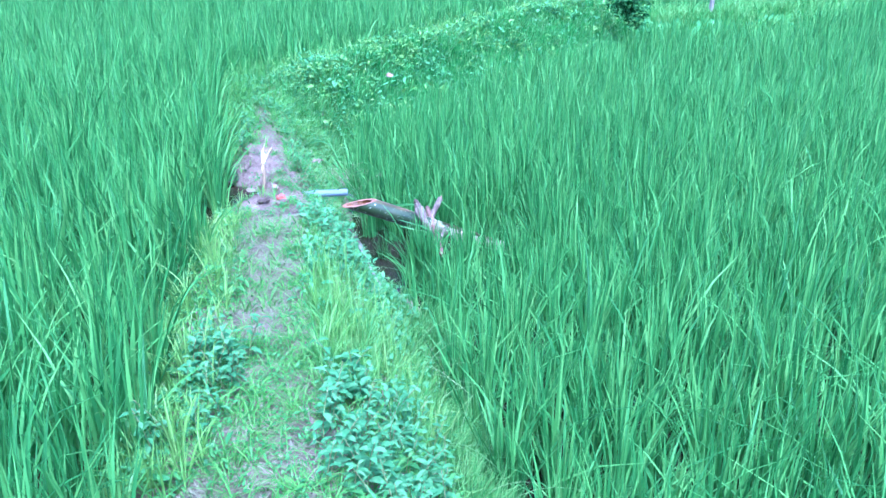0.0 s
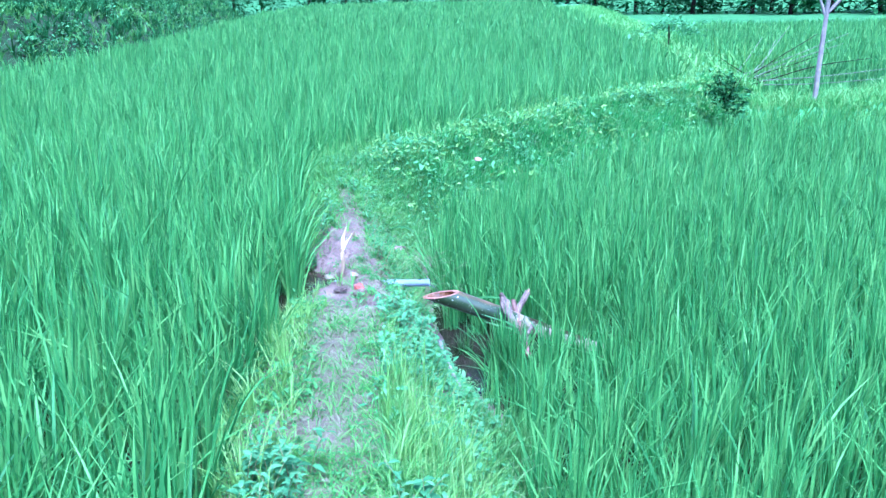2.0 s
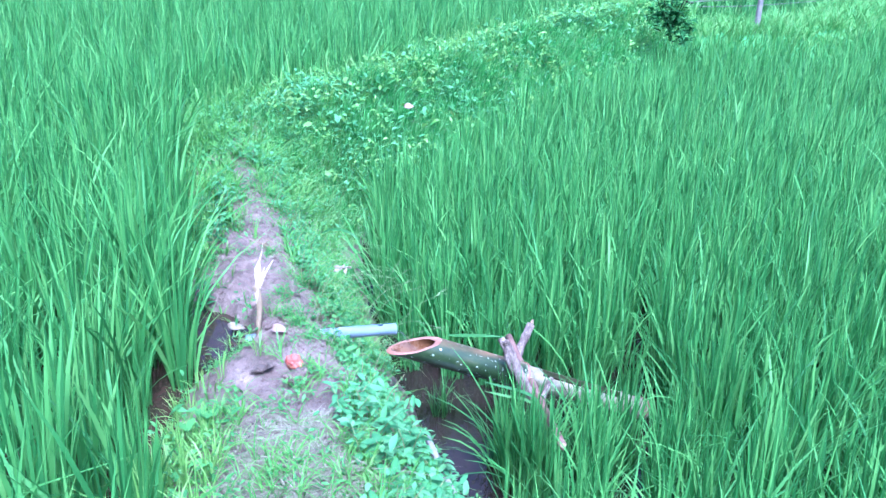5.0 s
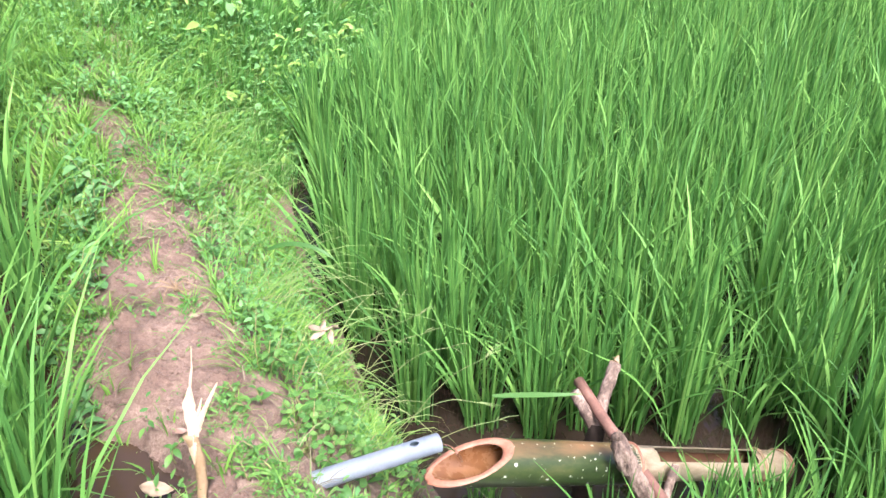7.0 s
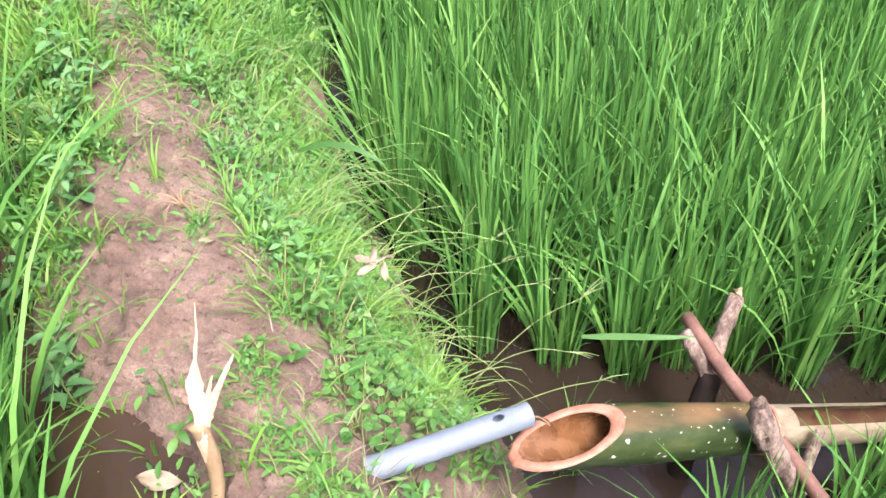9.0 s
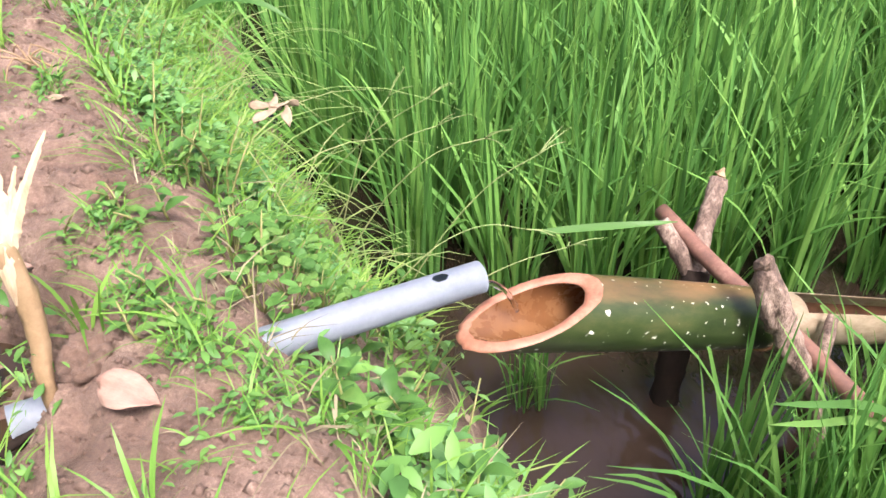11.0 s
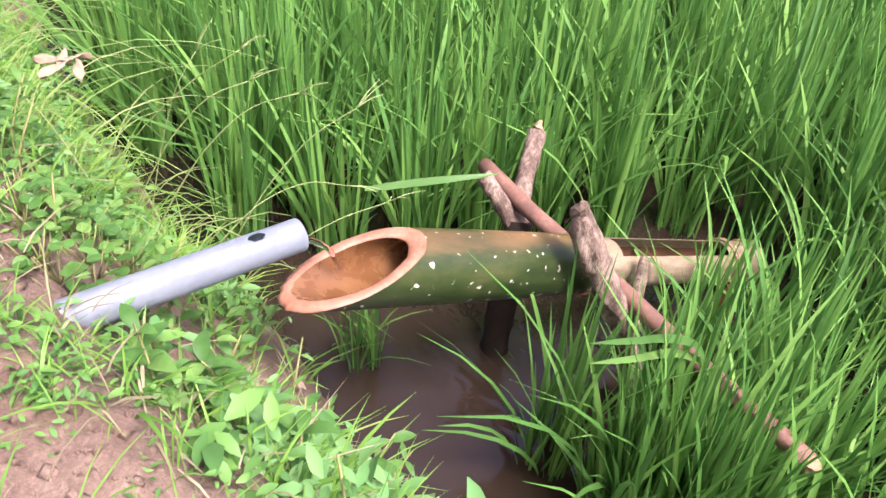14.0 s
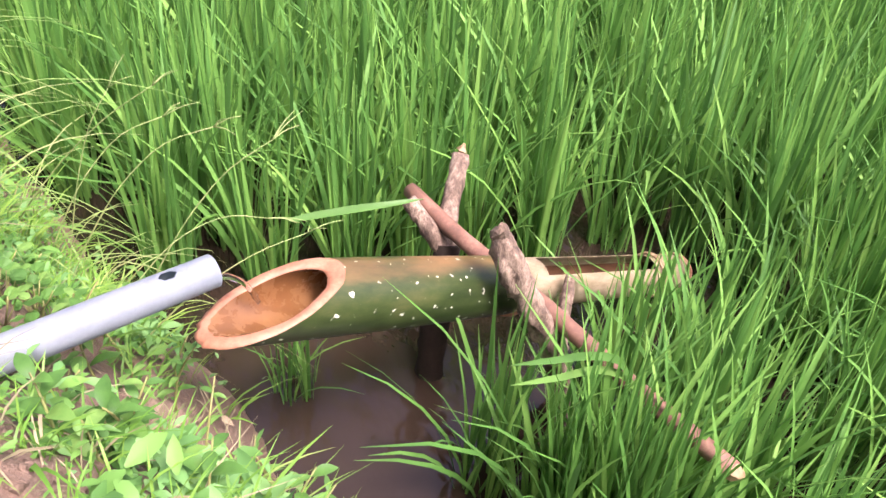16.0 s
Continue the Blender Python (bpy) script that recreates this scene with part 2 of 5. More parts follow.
PVC = surface("grey_pvc", [(0.3, (0.25, 0.295, 0.335)), (0.6, (0.33, 0.38, 0.42)), (0.8, (0.42, 0.46, 0.485))], 9, (0.42, 0.62), 0.08, 90, depth=0.0006)
WHITEWOOD = surface("split_white_wood", [(0.3, (0.26, 0.17, 0.09)), (0.5, (0.46, 0.36, 0.22)), (0.75, (0.58, 0.50, 0.36))], 25, (0.6, 0.85), 0.5, 150, (1, 1, 0.2), depth=0.003)
STICKBARK = surface("smooth_stick_bark", [(0.3, (0.15, 0.10, 0.05)), (0.5, (0.25, 0.17, 0.085)), (0.75, (0.33, 0.24, 0.13))], 20, (0.5, 0.8), 0.4, 130, depth=0.002)
CANE = surface("dry_cane", [(0.3, (0.07, 0.10, 0.045)), (0.5, (0.13, 0.165, 0.08)), (0.75, (0.24, 0.26, 0.15))], 8, (0.5, 0.8), 0.3, 60)
REDCLAY = surface("red_clay", [(0.3, (0.30, 0.06, 0.035)), (0.7, (0.50, 0.13, 0.08))], 25, (0.6, 0.9), 0.5, 120)
DARKWOOD = surface("dark_wet_wood", [(0.3, (0.008, 0.006, 0.0045)), (0.7, (0.028, 0.02, 0.014))], 20, (0.8, 0.95), 0.5, 120, spec=0.12)

# ---- mesh helpers ----


def quick_mesh(name, verts, quads, mats, smooth=False):
    """A mesh from arrays of corners and of equal-sided faces."""
    me = bpy.data.meshes.new(name)
    verts, quads = np.asarray(verts, float), np.asarray(quads, np.int32)
    k = quads.shape[1]
    me.vertices.add(len(verts))
    me.vertices.foreach_set("co", verts.ravel())
    me.loops.add(quads.size)
    me.loops.foreach_set("vertex_index", quads.ravel())
    me.polygons.add(len(quads))
    me.polygons.foreach_set("loop_start", np.arange(len(quads), dtype=np.int32) * k)
    me.update(calc_edges=True)
    for m in mats if isinstance(mats, (list, tuple)) else [mats]:
        me.materials.append(m)
    if smooth:
        me.polygons.foreach_set("use_smooth", np.ones(len(quads), bool))
    return me


def child(name, me, parent, label=""):
    ob = new(name, me)
    ob.parent = parent
    return tagged(ob, label)


def part(name, bm, mat, parent, label="", smooth=True):
    me = bpy.data.meshes.new(name)
    bm.normal_update()
    bm.to_mesh(me)
    bm.free()
    me.materials.append(mat)
    if smooth:
        me.polygons.foreach_set("use_smooth", [True] * len(me.polygons))
    return child(name, me, parent, label)


def thing(name, m, label, category, group="", kind=""):
    ob = new(name)
    ob.matrix_world = m
    return tagged(ob, label, category, group, kind)


def tube(points, radii, sides=12, rough=0.0, seed=0, closed=True, bm=None, flat=1.0):
    """A tapered, slightly uneven limb along a line of points."""
    bm = bm or bmesh.new()
    pts = [Vector(p) for p in points]
    rings = []
    for i, (p, r) in enumerate(zip(pts, radii)):
        d = (pts[min(i + 1, len(pts) - 1)] - pts[max(i - 1, 0)]).normalized()
        u = d.cross(Vector((0.31, 0.2, 0.93) if abs(d.z) < 0.9 else (1, 0.1, 0))).normalized()
        v = d.cross(u)
        ring = []
        for k in range(sides):
            a = 2 * math.pi * k / sides
            rr = r * (1 + rough * noise.noise((math.cos(a) * 1.5 + seed, math.sin(a) * 1.5, i * 0.7 + seed)))
            ring.append(bm.verts.new(p + u * math.cos(a) * rr + v * math.sin(a) * rr * flat))
        rings.append(ring)
    for a, c in zip(rings, rings[1:]):
        for k in range(sides):
            bm.faces.new((a[k], a[(k + 1) % sides], c[(k + 1) % sides], c[k]))
    if closed:
        bm.faces.new(rings[0][::-1])
        bm.faces.new(rings[-1])
    return bm


def smooth_line(points, n):
    """n points along a soft line through the given ones."""
    p = np.asarray(points, float)
    d = np.r_[0, np.cumsum(np.linalg.norm(np.diff(p, axis=0), axis=1))]
    q = np.linspace(0, d[-1], n)
    m = np.gradient(p, d, axis=0)
    i = np.clip(np.searchsorted(d, q, side="right") - 1, 0, len(p) - 2)
    h = (d[i + 1] - d[i])[:, None]
    s = ((q - d[i]) / h[:, 0])[:, None]
    return (2 * s**3 - 3 * s**2 + 1) * p[i] + (s**3 - 2 * s**2 + s) * h * m[i] + (-2 * s**3 + 3 * s**2) * p[i + 1] + (s**3 - s**2) * h * m[i + 1]


RNG = np.random.default_rng(7)


def blades(base, height, width, bend, heading, steps=4, droop=0.6, lift=0.0, fold=0.0):
    """Corners and faces of narrow leaves: each rises from base, leans to its heading and droops at the tip."""
    n = len(base)
    s = np.linspace(0, 1, steps + 1)
    along = height[:, None] * (s - 0.35 * droop * (bend / np.maximum(height, 1e-4))[:, None] * s**3 * 1.2)
    out = bend[:, None] * (0.25 * s + 0.75 * s ** (2.0))
    cx, cy = np.cos(heading)[:, None], np.sin(heading)[:, None]
    line = np.stack([base[:, 0:1] + out * cx, base[:, 1:2] + out * cy, base[:, 2:3] + lift + along], -1)
    turn = heading + np.pi / 2 + RNG.uniform(-0.9, 0.9, n)
    side = np.stack([np.cos(turn), np.sin(turn), np.zeros(n)], -1)
    prof = np.interp(s, [0, 0.15, 0.45, 0.8, 1], [0.55, 0.85, 1.0, 0.6, 0.04])
    off = side[:, None, :] * (width[:, None] * prof * 0.5)[..., None]
    if fold:
        # a leaf creased along its midrib
        keel = line + np.stack([cx * prof, cy * prof, -0.6 * prof + 0 * cx], -1) * (width[:, None] * fold)[..., None]
        v = np.stack([line - off, keel, line + off], 2).reshape(-1, 3)
        row = np.arange(steps)[None, :] * 3 + np.arange(n)[:, None] * 3 * (steps + 1)
        return v, np.concatenate([np.stack([row + k, row + k + 1, row + k + 4, row + k + 3], -1).reshape(-1, 4) for k in (0, 1)])
    v = np.stack([line - off, line + off], 2).reshape(-1, 3)
    row = np.arange(steps)[None, :] * 2 + np.arange(n)[:, None] * 2 * (steps + 1)
    f = np.stack([row, row + 1, row + 3, row + 2], -1).reshape(-1, 4)
    return v, f


def joined(pieces):
    v, f, k = [], [], 0
    for a, c in pieces:
        v.append(a)
        f.append(c + k)
        k += len(a)
    return np.concatenate(v), np.concatenate(f)


# ---- the bank between the two paddies ----
UPPER_EDGE = [(-0.55, -3.0), (-0.70, 0.0), (-0.80, 1.2), (-0.87, 2.1), (-1.0, 2.9), (-1.14, 3.8), (-1.22, 4.6), (-1.25, 5.05), (-1.38, 5.35), (-1.47, 5.9), (-1.68, 6.6), (-1.92, 7.4), (-2.05, 8.1), (-1.65, 8.75), (-1.0, 9.3), (0.0, 11.0), (1.2, 12.6), (2.2, 13.9), (2.9, 15.5)]
LOWER_EDGE = [(0.95, -3.0), (0.75, 0.0), (0.52, 1.2), (0.30, 2.2), (0.02, 3.2), (-0.18, 4.05), (-0.42, 4.75), (-0.56, 5.15), (-0.66, 5.45), (-0.75, 5.95), (-0.86, 6.55), (-0.95, 7.15), (-0.92, 7.65), (-0.65, 8.3), (-0.2, 9.2), (0.3, 10.1), (1.4, 11.6), (2.6, 12.9), (3.6, 14.2)]
NS = 640
EDGE_A, EDGE_B = smooth_line(UPPER_EDGE, NS), smooth_line(LOWER_EDGE, NS)
UPPER_WATER, LOWER_WATER = 0.58, 0.0


def bumps(x, y, scale, amount, seed=0.0):
    return np.array([noise.fractal((a * scale + seed, b * scale, seed), 0.8, 2.1, 4) for a, b in zip(np.ravel(x), np.ravel(y))]).reshape(np.shape(x)) * amount


def bank_z(x, y, u):
    """Height of the bank at u, from 0 at the upper paddy to 1 at the lower one."""
    top = np.interp(y, [2, 4, 4.6, 5.1, 5.7, 7], [0.76, 0.72, 0.685, 0.668, 0.705, 0.72])
    z = np.interp(u, [-0.25, -0.12, -0.03, 0.05, 0.36, 0.48, 0.66, 0.86, 1.0, 1.2], [-0.3, -0.09, -0.02, 0.0, 0.0, -0.06, -0.26, -0.53, -0.69, -0.85]) + top
    ragged = 1 + bumps(x, y, 6, 0.55, 21.0)
    z = z - 0.16 * np.exp(-((((x + 1.40) / 0.19) ** 2 + ((y - 5.08) / 0.27) ** 2) * ragged) ** 1.4)
    # a low muddy ledge along the foot of the slope
    z = z + 0.14 * np.clip((u - 0.8) / 0.2, 0, 1.4) * np.interp(y, [3.3, 3.7, 4.55, 4.85], [0, 1, 1, 0])
    z = z + 0.17 * np.exp(-(((x + 0.67) / 0.11) ** 2 + ((y - 5.38) / 0.20) ** 2))
    z = z - 0.055 * np.exp(-(((x + 1.215) / 0.05) ** 2 + ((y - 5.025) / 0.045) ** 2) ** 2)
    return z - 0.06 * np.exp(-(((y - 5.09 - 0.24 * (x + 0.95)) / 0.06) ** 2)) * np.clip((x + 1.0) / 0.1, 0, 1) * (x < -0.55)


def relief(x, y):
    return bumps(x, y, 5, 0.014) + bumps(x, y, 9, 0.012, 3.0) + bumps(x, y, 17, 0.010, 6.0) + bumps(x, y, 34, 0.006, 9.0)


def bank_point(s, u):
    i = np.clip((s * (NS - 1)).astype(int), 0, NS - 1)
    p = EDGE_A[i] * (1 - u)[:, None] + EDGE_B[i] * u[:, None]
    return np.c_[p, bank_z(p[:, 0], p[:, 1], u) + relief(p[:, 0], p[:, 1]) - 0.001]


def bank():
    us = np.linspace(-0.25, 1.2, 150)
    lo, hi = np.argmin(np.abs(EDGE_B[:400, 1] - 4.4)), np.argmin(np.abs(EDGE_B[:400, 1] - 6.6))
    at = np.r_[np.arange(0, lo, 0.8), np.linspace(lo, hi, 420), np.arange(hi + 1, NS, 1.6)]
    k = np.arange(NS)
    ea, eb = (np.c_[np.interp(at, k, e[:, 0]), np.interp(at, k, e[:, 1])] for e in (EDGE_A, EDGE_B))
    rows = len(at)
    a = ea[:, None, :] * (1 - us)[None, :, None] + eb[:, None, :] * us[None, :, None]
    x, y = a[..., 0], a[..., 1]
    z = bank_z(x, y, np.broadcast_to(us, x.shape)) + relief(x, y)
    idx = np.arange(rows * 150).reshape(rows, 150)
    q = np.stack([idx[:-1, :-1], idx[:-1, 1:], idx[1:, 1:], idx[1:, :-1]], -1).reshape(-1, 4)
    me = quick_mesh("ground_bank", np.stack([x, y, z], -1).reshape(-1, 3), q, [MUD, MOSSY], True)
    # the far stretch is grown over
    mossy = (y + bumps(x, y, 2.5, 0.8, 15.0) > 8.0)[:-1, :-1]
    me.polygons.foreach_set("material_index", mossy.ravel().astype(np.int32))
    return tagged(new("ground_bank", me), "trodden brown mud bank between two rice paddies", "path", kind="structure")


bank()


def sheet(name, pts, z, mat, label, category, depth=0.0):
    bm = bmesh.new()
    top = bm.faces.new([bm.verts.new((x, y, z)) for x, y in pts])
    if top.normal.z < 0:
        top.normal_flip()
    if depth:
        r = bmesh.ops.extrude_face_region(bm, geom=[top])
        bmesh.ops.translate(bm, verts=[v for v in r["geom"] if isinstance(v, bmesh.types.BMVert)], vec=(0, 0, -depth))
    bmesh.ops.triangulate(bm, faces=bm.faces[:])
    bmesh.ops.recalc_face_normals(bm, faces=bm.faces[:]) if depth else None
    me = bpy.data.meshes.new(name)
    bm.to_mesh(me)
    bm.free()
    me.materials.append(mat)
    return tagged(new(name, me), label, category, kind="structure")


sheet("ground", [(-900, -900), (900, -900), (900, 900), (-900, 900)], -0.2, EARTH, "flat green farmland reaching to the horizon", "ground")
FAR_A = [(2.6, 14.6), (2.85, 19), (2.8, 25), (2.6, 38), (2.0, 62), (0.8, 100)]
UPPER_FIELD = [tuple(p) for p in EDGE_A[::8]] + FAR_A[1:] + [(-26, 104), (-19, 58), (-13.3, 33), (-10.9, 20), (-11, 14), (-14, 5), (-15, -6), (-0.5, -6)]
sheet("ground_terrace", UPPER_FIELD, UPPER_WATER - 0.06, MUD, "muddy bed of the upper rice paddy", "ground", 1.0)
UNDER_RIM = [tuple(p) for p in (EDGE_A * 0.72 + EDGE_B * 0.28)[::8]] + UPPER_FIELD[len(EDGE_A[::8]):]
sheet("water_upper", UNDER_RIM, UPPER_WATER, SHALLOW, "shallow muddy water of the upper paddy", "water")
sheet("water_lower", [(-1.0, -6), (18, -6), (22, 46), (-2, 46), (-2, 6)], LOWER_WATER, WATER, "shallow muddy brown water of the lower paddy", "water")


def side_bank(name, a, c, top, label, mat=EARTH):
    n, k = 160, 16
    a, c = smooth_line(a, n), smooth_line(c, n)
    us = np.linspace(-0.1, 1.1, k)
    p = a[:, None] * (1 - us)[None, :, None] + c[:, None] * us[None, :, None]
    z = np.interp(us, [-0.1, 0, 0.2, 0.6, 1.0, 1.1], [-0.3, -0.1, 0, 0, -top, -top - 0.2])[None, :] + top + bumps(p[..., 0], p[..., 1], 1.2, 0.06)
    idx = np.arange(n * k).reshape(n, k)
    q = np.stack([idx[:-1, :-1], idx[:-1, 1:], idx[1:, 1:], idx[1:, :-1]], -1).reshape(-1, 4)
    tagged(new(name, quick_mesh(name, np.concatenate([p, z[..., None]], -1).reshape(-1, 3), q, mat, True)), label, "bank", kind="structure")
    return a, c


SCRUB = surface("scrub_soil", [(0.35, (0.012, 0.022, 0.008)), (0.5, (0.03, 0.05, 0.018)), (0.7, (0.06, 0.075, 0.035))], 1.2, (0.9, 1.0), 0.8, 14, spec=0.1, depth=0.05)
FAR_B = [(3.9, 14.4), (4.0, 21), (4.9, 34), (6.0, 60), (6.5, 100)]
far_bank = side_bank("ground_far_bank", FAR_A, FAR_B, 0.68, "grassy bank running away between the far paddies", MOSSY)
CROSS_A = [(2.7, 15.0), (4.4, 14.9), (7.4, 17.8), (12, 22.5), (20, 30)]
CROSS_B = [(2.9, 12.7), (4.9, 13.2), (8.2, 16.3), (13, 21.0), (21, 28.5)]
cross_bank = side_bank("ground_cross_bank", CROSS_A, CROSS_B, 0.42, "grassy cross bank beyond the lower paddy", MOSSY)

# ---- rice ----


def inside(poly, x, y):
    r = np.zeros(x.shape, bool)
    j = len(poly) - 1
    for i in range(len(poly)):
        (xi, yi), (xj, yj) = poly[i], poly[j]
        r ^= ((yi > y) != (yj > y)) & (x < (xj - xi) * (y - yi) / (yj - yi + 1e-12) + xi)
        j = i
    return r


def hills(x0, x1, y0, y1, step, turn=0.0):
    gx, gy = np.meshgrid(np.arange(x0, x1, step), np.arange(y0, y1, step))
    x, y = gx.ravel(), gy.ravel()
    x, y = x + RNG.normal(0, step * 0.18, x.size), y + RNG.normal(0, step * 0.18, x.size)
    return x, y


def gap_to(line, x, y):
    d = np.full(x.shape, 1e9)
    for p in line:
        d = np.minimum(d, (x - p[0]) ** 2 + (y - p[1]) ** 2)
    return np.sqrt(d)


def hill_leaves(x, y, z, per, tall, width, spread=0.035, steps=4, wind=(0.018, 0.01), fold=0.0):
    n = len(x) * per
    bx, by = np.repeat(x, per), np.repeat(y, per)
    size = np.repeat(RNG.normal(1, 0.115, len(x)), per)
    a = RNG.uniform(0, 2 * np.pi, n)
    r = spread * np.sqrt(RNG.uniform(0, 1, n))
    h = tall * size * (0.32 + 0.78 * RNG.beta(2.4, 1.3, n))
    bend = h * np.abs(RNG.normal(0.17, 0.17, n))
    lax = RNG.uniform(0, 1, n) < 0.09
    bend = np.where(lax, h * RNG.uniform(0.5, 1.0, n), bend)
    heading = a + RNG.normal(0, 0.6, n)
    px, py = bend * np.cos(heading) + wind[0] * h / tall, bend * np.sin(heading) + wind[1] * h / tall
    bend, heading = np.hypot(px, py), np.arctan2(py, px)
    # leaves pushed back where people stand beside the spout
    pushed = np.hypot(bx + px + 0.93, by + py - 4.35) < 0.55
    h, bend = np.where(pushed, h * 0.7, h), np.where(pushed, bend * 0.25, bend)
    base = np.c_[bx + r * np.cos(a), by + r * np.sin(a), np.full(n, z)]
    return blades(base, h, width * RNG.uniform(0.6, 1.25, n), bend, heading, steps, fold=fold)


LOWER_FIELD = [tuple(p) for p in EDGE_B[::6]] + [(4.9, 13.2), (8.2, 16.3), (13, 21), (21, 28), (21, -4), (1.2, -4)]
POOL = [(-0.75, 4.66), (-0.32, 4.72), (-0.31, 5.06), (-0.18, 5.13), (0.08, 5.2), (0.42, 5.28), (0.56, 5.36), (0.5, 5.56), (0.1, 5.64), (-0.1, 5.6), (-0.3, 5.52), (-0.55, 5.62), (-0.66, 5.8), (-0.9, 5.6)]

# single plants round the bamboo spout
tiller_meshes = [quick_mesh("tiller", *hill_leaves(np.zeros(1), np.zeros(1), 0.0, 10, 0.58, 0.0128, 0.026, 5, fold=0.12), NEAR_RICE) for _ in range(14)]
x, y = hills(-0.9, 2.0, 4.3, 7.9, 0.165)
near_zone = inside(LOWER_FIELD, x, y) & ~inside(POOL, x, y) & (gap_to(EDGE_B, x, y) > np.interp(y, [4.55, 4.7, 4.99, 5.0], [0.04, 0.24, 0.24, 0.1]))
spots = list(zip(x[near_zone], y[near_zone])) + [(-0.17, 4.85), (-0.22, 4.94), (-0.12, 4.80), (-0.20, 4.88), (-0.15, 4.92), (-0.47, 5.43), (0.20, 5.57), (0.40, 5.55)]
BESIDE = [(-1.50, 4.40), (-1.47, 4.50), (-1.55, 4.58), (-1.50, 4.66), (-1.57, 4.72), (-1.55, 4.79), (-1.52, 4.92), (-1.56, 5.03), (-1.52, 5.14), (-1.58, 5.25), (-1.49, 5.06), (-1.50, 5.22)]
spots += [(-0.13, 4.84), (0.05, 4.80), (0.10, 4.88)] + BESIDE
for i, (a, c) in enumerate(spots):
    # the plants in front of the spout and beside the pool are shorter
    size = (0.66 if a < -0.1 else 0.70 if a < 0.35 else 0.8) if c < 5.25 and a < 0.6 else 0.78 if c < 5.9 and a < 0.1 else 0.9
    size = 0.64 if c > 5.0 and c < 5.25 and 0.1 < a < 0.6 else size
    size = 0.74 if i >= len(spots) - 23 else size
    size = 0.28 if (a, c) == (-0.47, 5.43) else size
    beside = (a, c) in BESIDE
    size = (0.68 if c > 4.85 else 0.46) if beside else size
    ob = thing("rice_plant", pose(a, c, (UPPER_WATER if beside else LOWER_WATER) - 0.02, 0, 0, (i * 77) % 360), "green rice plant standing in muddy paddy water", "rice plant", "rice plants round the bamboo spout")
    for k in range(5):
        w = k * 1.257
        leafy = child("tiller", tiller_meshes[(i * 3 + k * 5) % 14], ob)
        leafy.matrix_local = pose(0.034 * math.cos(w), 0.034 * math.sin(w), 0, 0, 0, (i * 53 + k * 101) % 360) @ Matrix.Scale(size + 0.2 * ((i * 0.618 + k * 0.37) % 1), 4)


def field(name, zones, z, label):
    got = []
    for x0, x1, y0, y1, step, per, tall, width, steps, keep in zones:
        x, y = hills(x0, x1, y0, y1, step)
        ok = keep(x, y)
        got.append(hill_leaves(x[ok], y[ok], z, per, tall, width, step * 0.25, steps))
    tagged(new(name, quick_mesh(name, *joined(got), RICE)), label, "rice", kind="stuff")


def bank_gap(x, y):
    return gap_to(EDGE_B, x, y) > np.interp(y, [4.3, 4.55, 4.9, 5.0], [0.02, 0.06, 0.2, 0.1])


def lower_rice(x, y):
    return inside(LOWER_FIELD, x, y) & bank_gap(x, y) & ~((x > -0.9) & (x < 2.0) & (y > 4.3) & (y < 7.9))


def upper_rice(x, y):
    return inside(UPPER_FIELD, x, y) & (gap_to(EDGE_A, x, y) > np.interp(y, [4.6, 4.9, 6.6, 7.4], [0.08, 0.17, 0.14, 0.08])) & (gap_to(far_bank[0], x, y) > 0.3)


field("rice_lower", [
    (-1.0, 4.0, 0.8, 9.0, 0.17, 36, 0.58, 0.0132, 4, lower_rice),
    (4.0, 7.5, 0.8, 9.0, 0.19, 30, 0.56, 0.013, 3, lower_rice),
    (7.5, 13.0, -3.0, 20.0, 0.3, 14, 0.56, 0.024, 2, lower_rice),
    (0.5, 7.5, -3.0, 0.8, 0.21, 24, 0.56, 0.015, 2, lower_rice),
    (-1.0, 10.0, 9.0, 17.0, 0.22, 24, 0.56, 0.014, 3, lower_rice),
], LOWER_WATER - 0.02, "dense green rice filling the lower paddy")
field("rice_upper", [
    (-4.5, -0.5, -0.5, 8.5, 0.17, 36, 0.59, 0.0134, 4, upper_rice),
    (-9.0, -4.5, 2.0, 8.5, 0.2, 26, 0.58, 0.014, 3, upper_rice),
    (-9.0, -4.5, -3.0, 2.0, 0.28, 14, 0.58, 0.022, 2, upper_rice),
    (-4.5, -0.4, -3.0, -0.5, 0.24, 18, 0.58, 0.018, 2, upper_rice),
    (-13.0, -9.0, -3.0, 15.0, 0.3, 14, 0.58, 0.026, 2, upper_rice),
    (-10.0, 3.0, 8.5, 15.0, 0.21, 24, 0.58, 0.014, 3, upper_rice),
    (-13.0, 3.0, 15.0, 30.0, 0.3, 16, 0.58, 0.026, 2, upper_rice),
    (-20.0, 3.0, 30.0, 62.0, 0.55, 12, 0.6, 0.06, 2, upper_rice),
    (-26.0, 3.0, 62.0, 103.0, 0.9, 12, 0.65, 0.1, 2, upper_rice),
], UPPER_WATER - 0.02, "dense green rice filling the upper paddy")
field("rice_far", [
    (4.2, 24.0, 16.0, 46.0, 0.42, 14, 0.55, 0.045, 2, lambda x, y: (x > np.interp(y, [14, 21, 34, 60], [4.6, 4.4, 5.2, 6.3])) & (y > np.interp(x, [3, 4.4, 7.4, 12, 20], [15.3, 15.3, 18.2, 23, 31]))),
], 0.0, "pale green rice of the far paddy")

# ---- growth on the bank ----


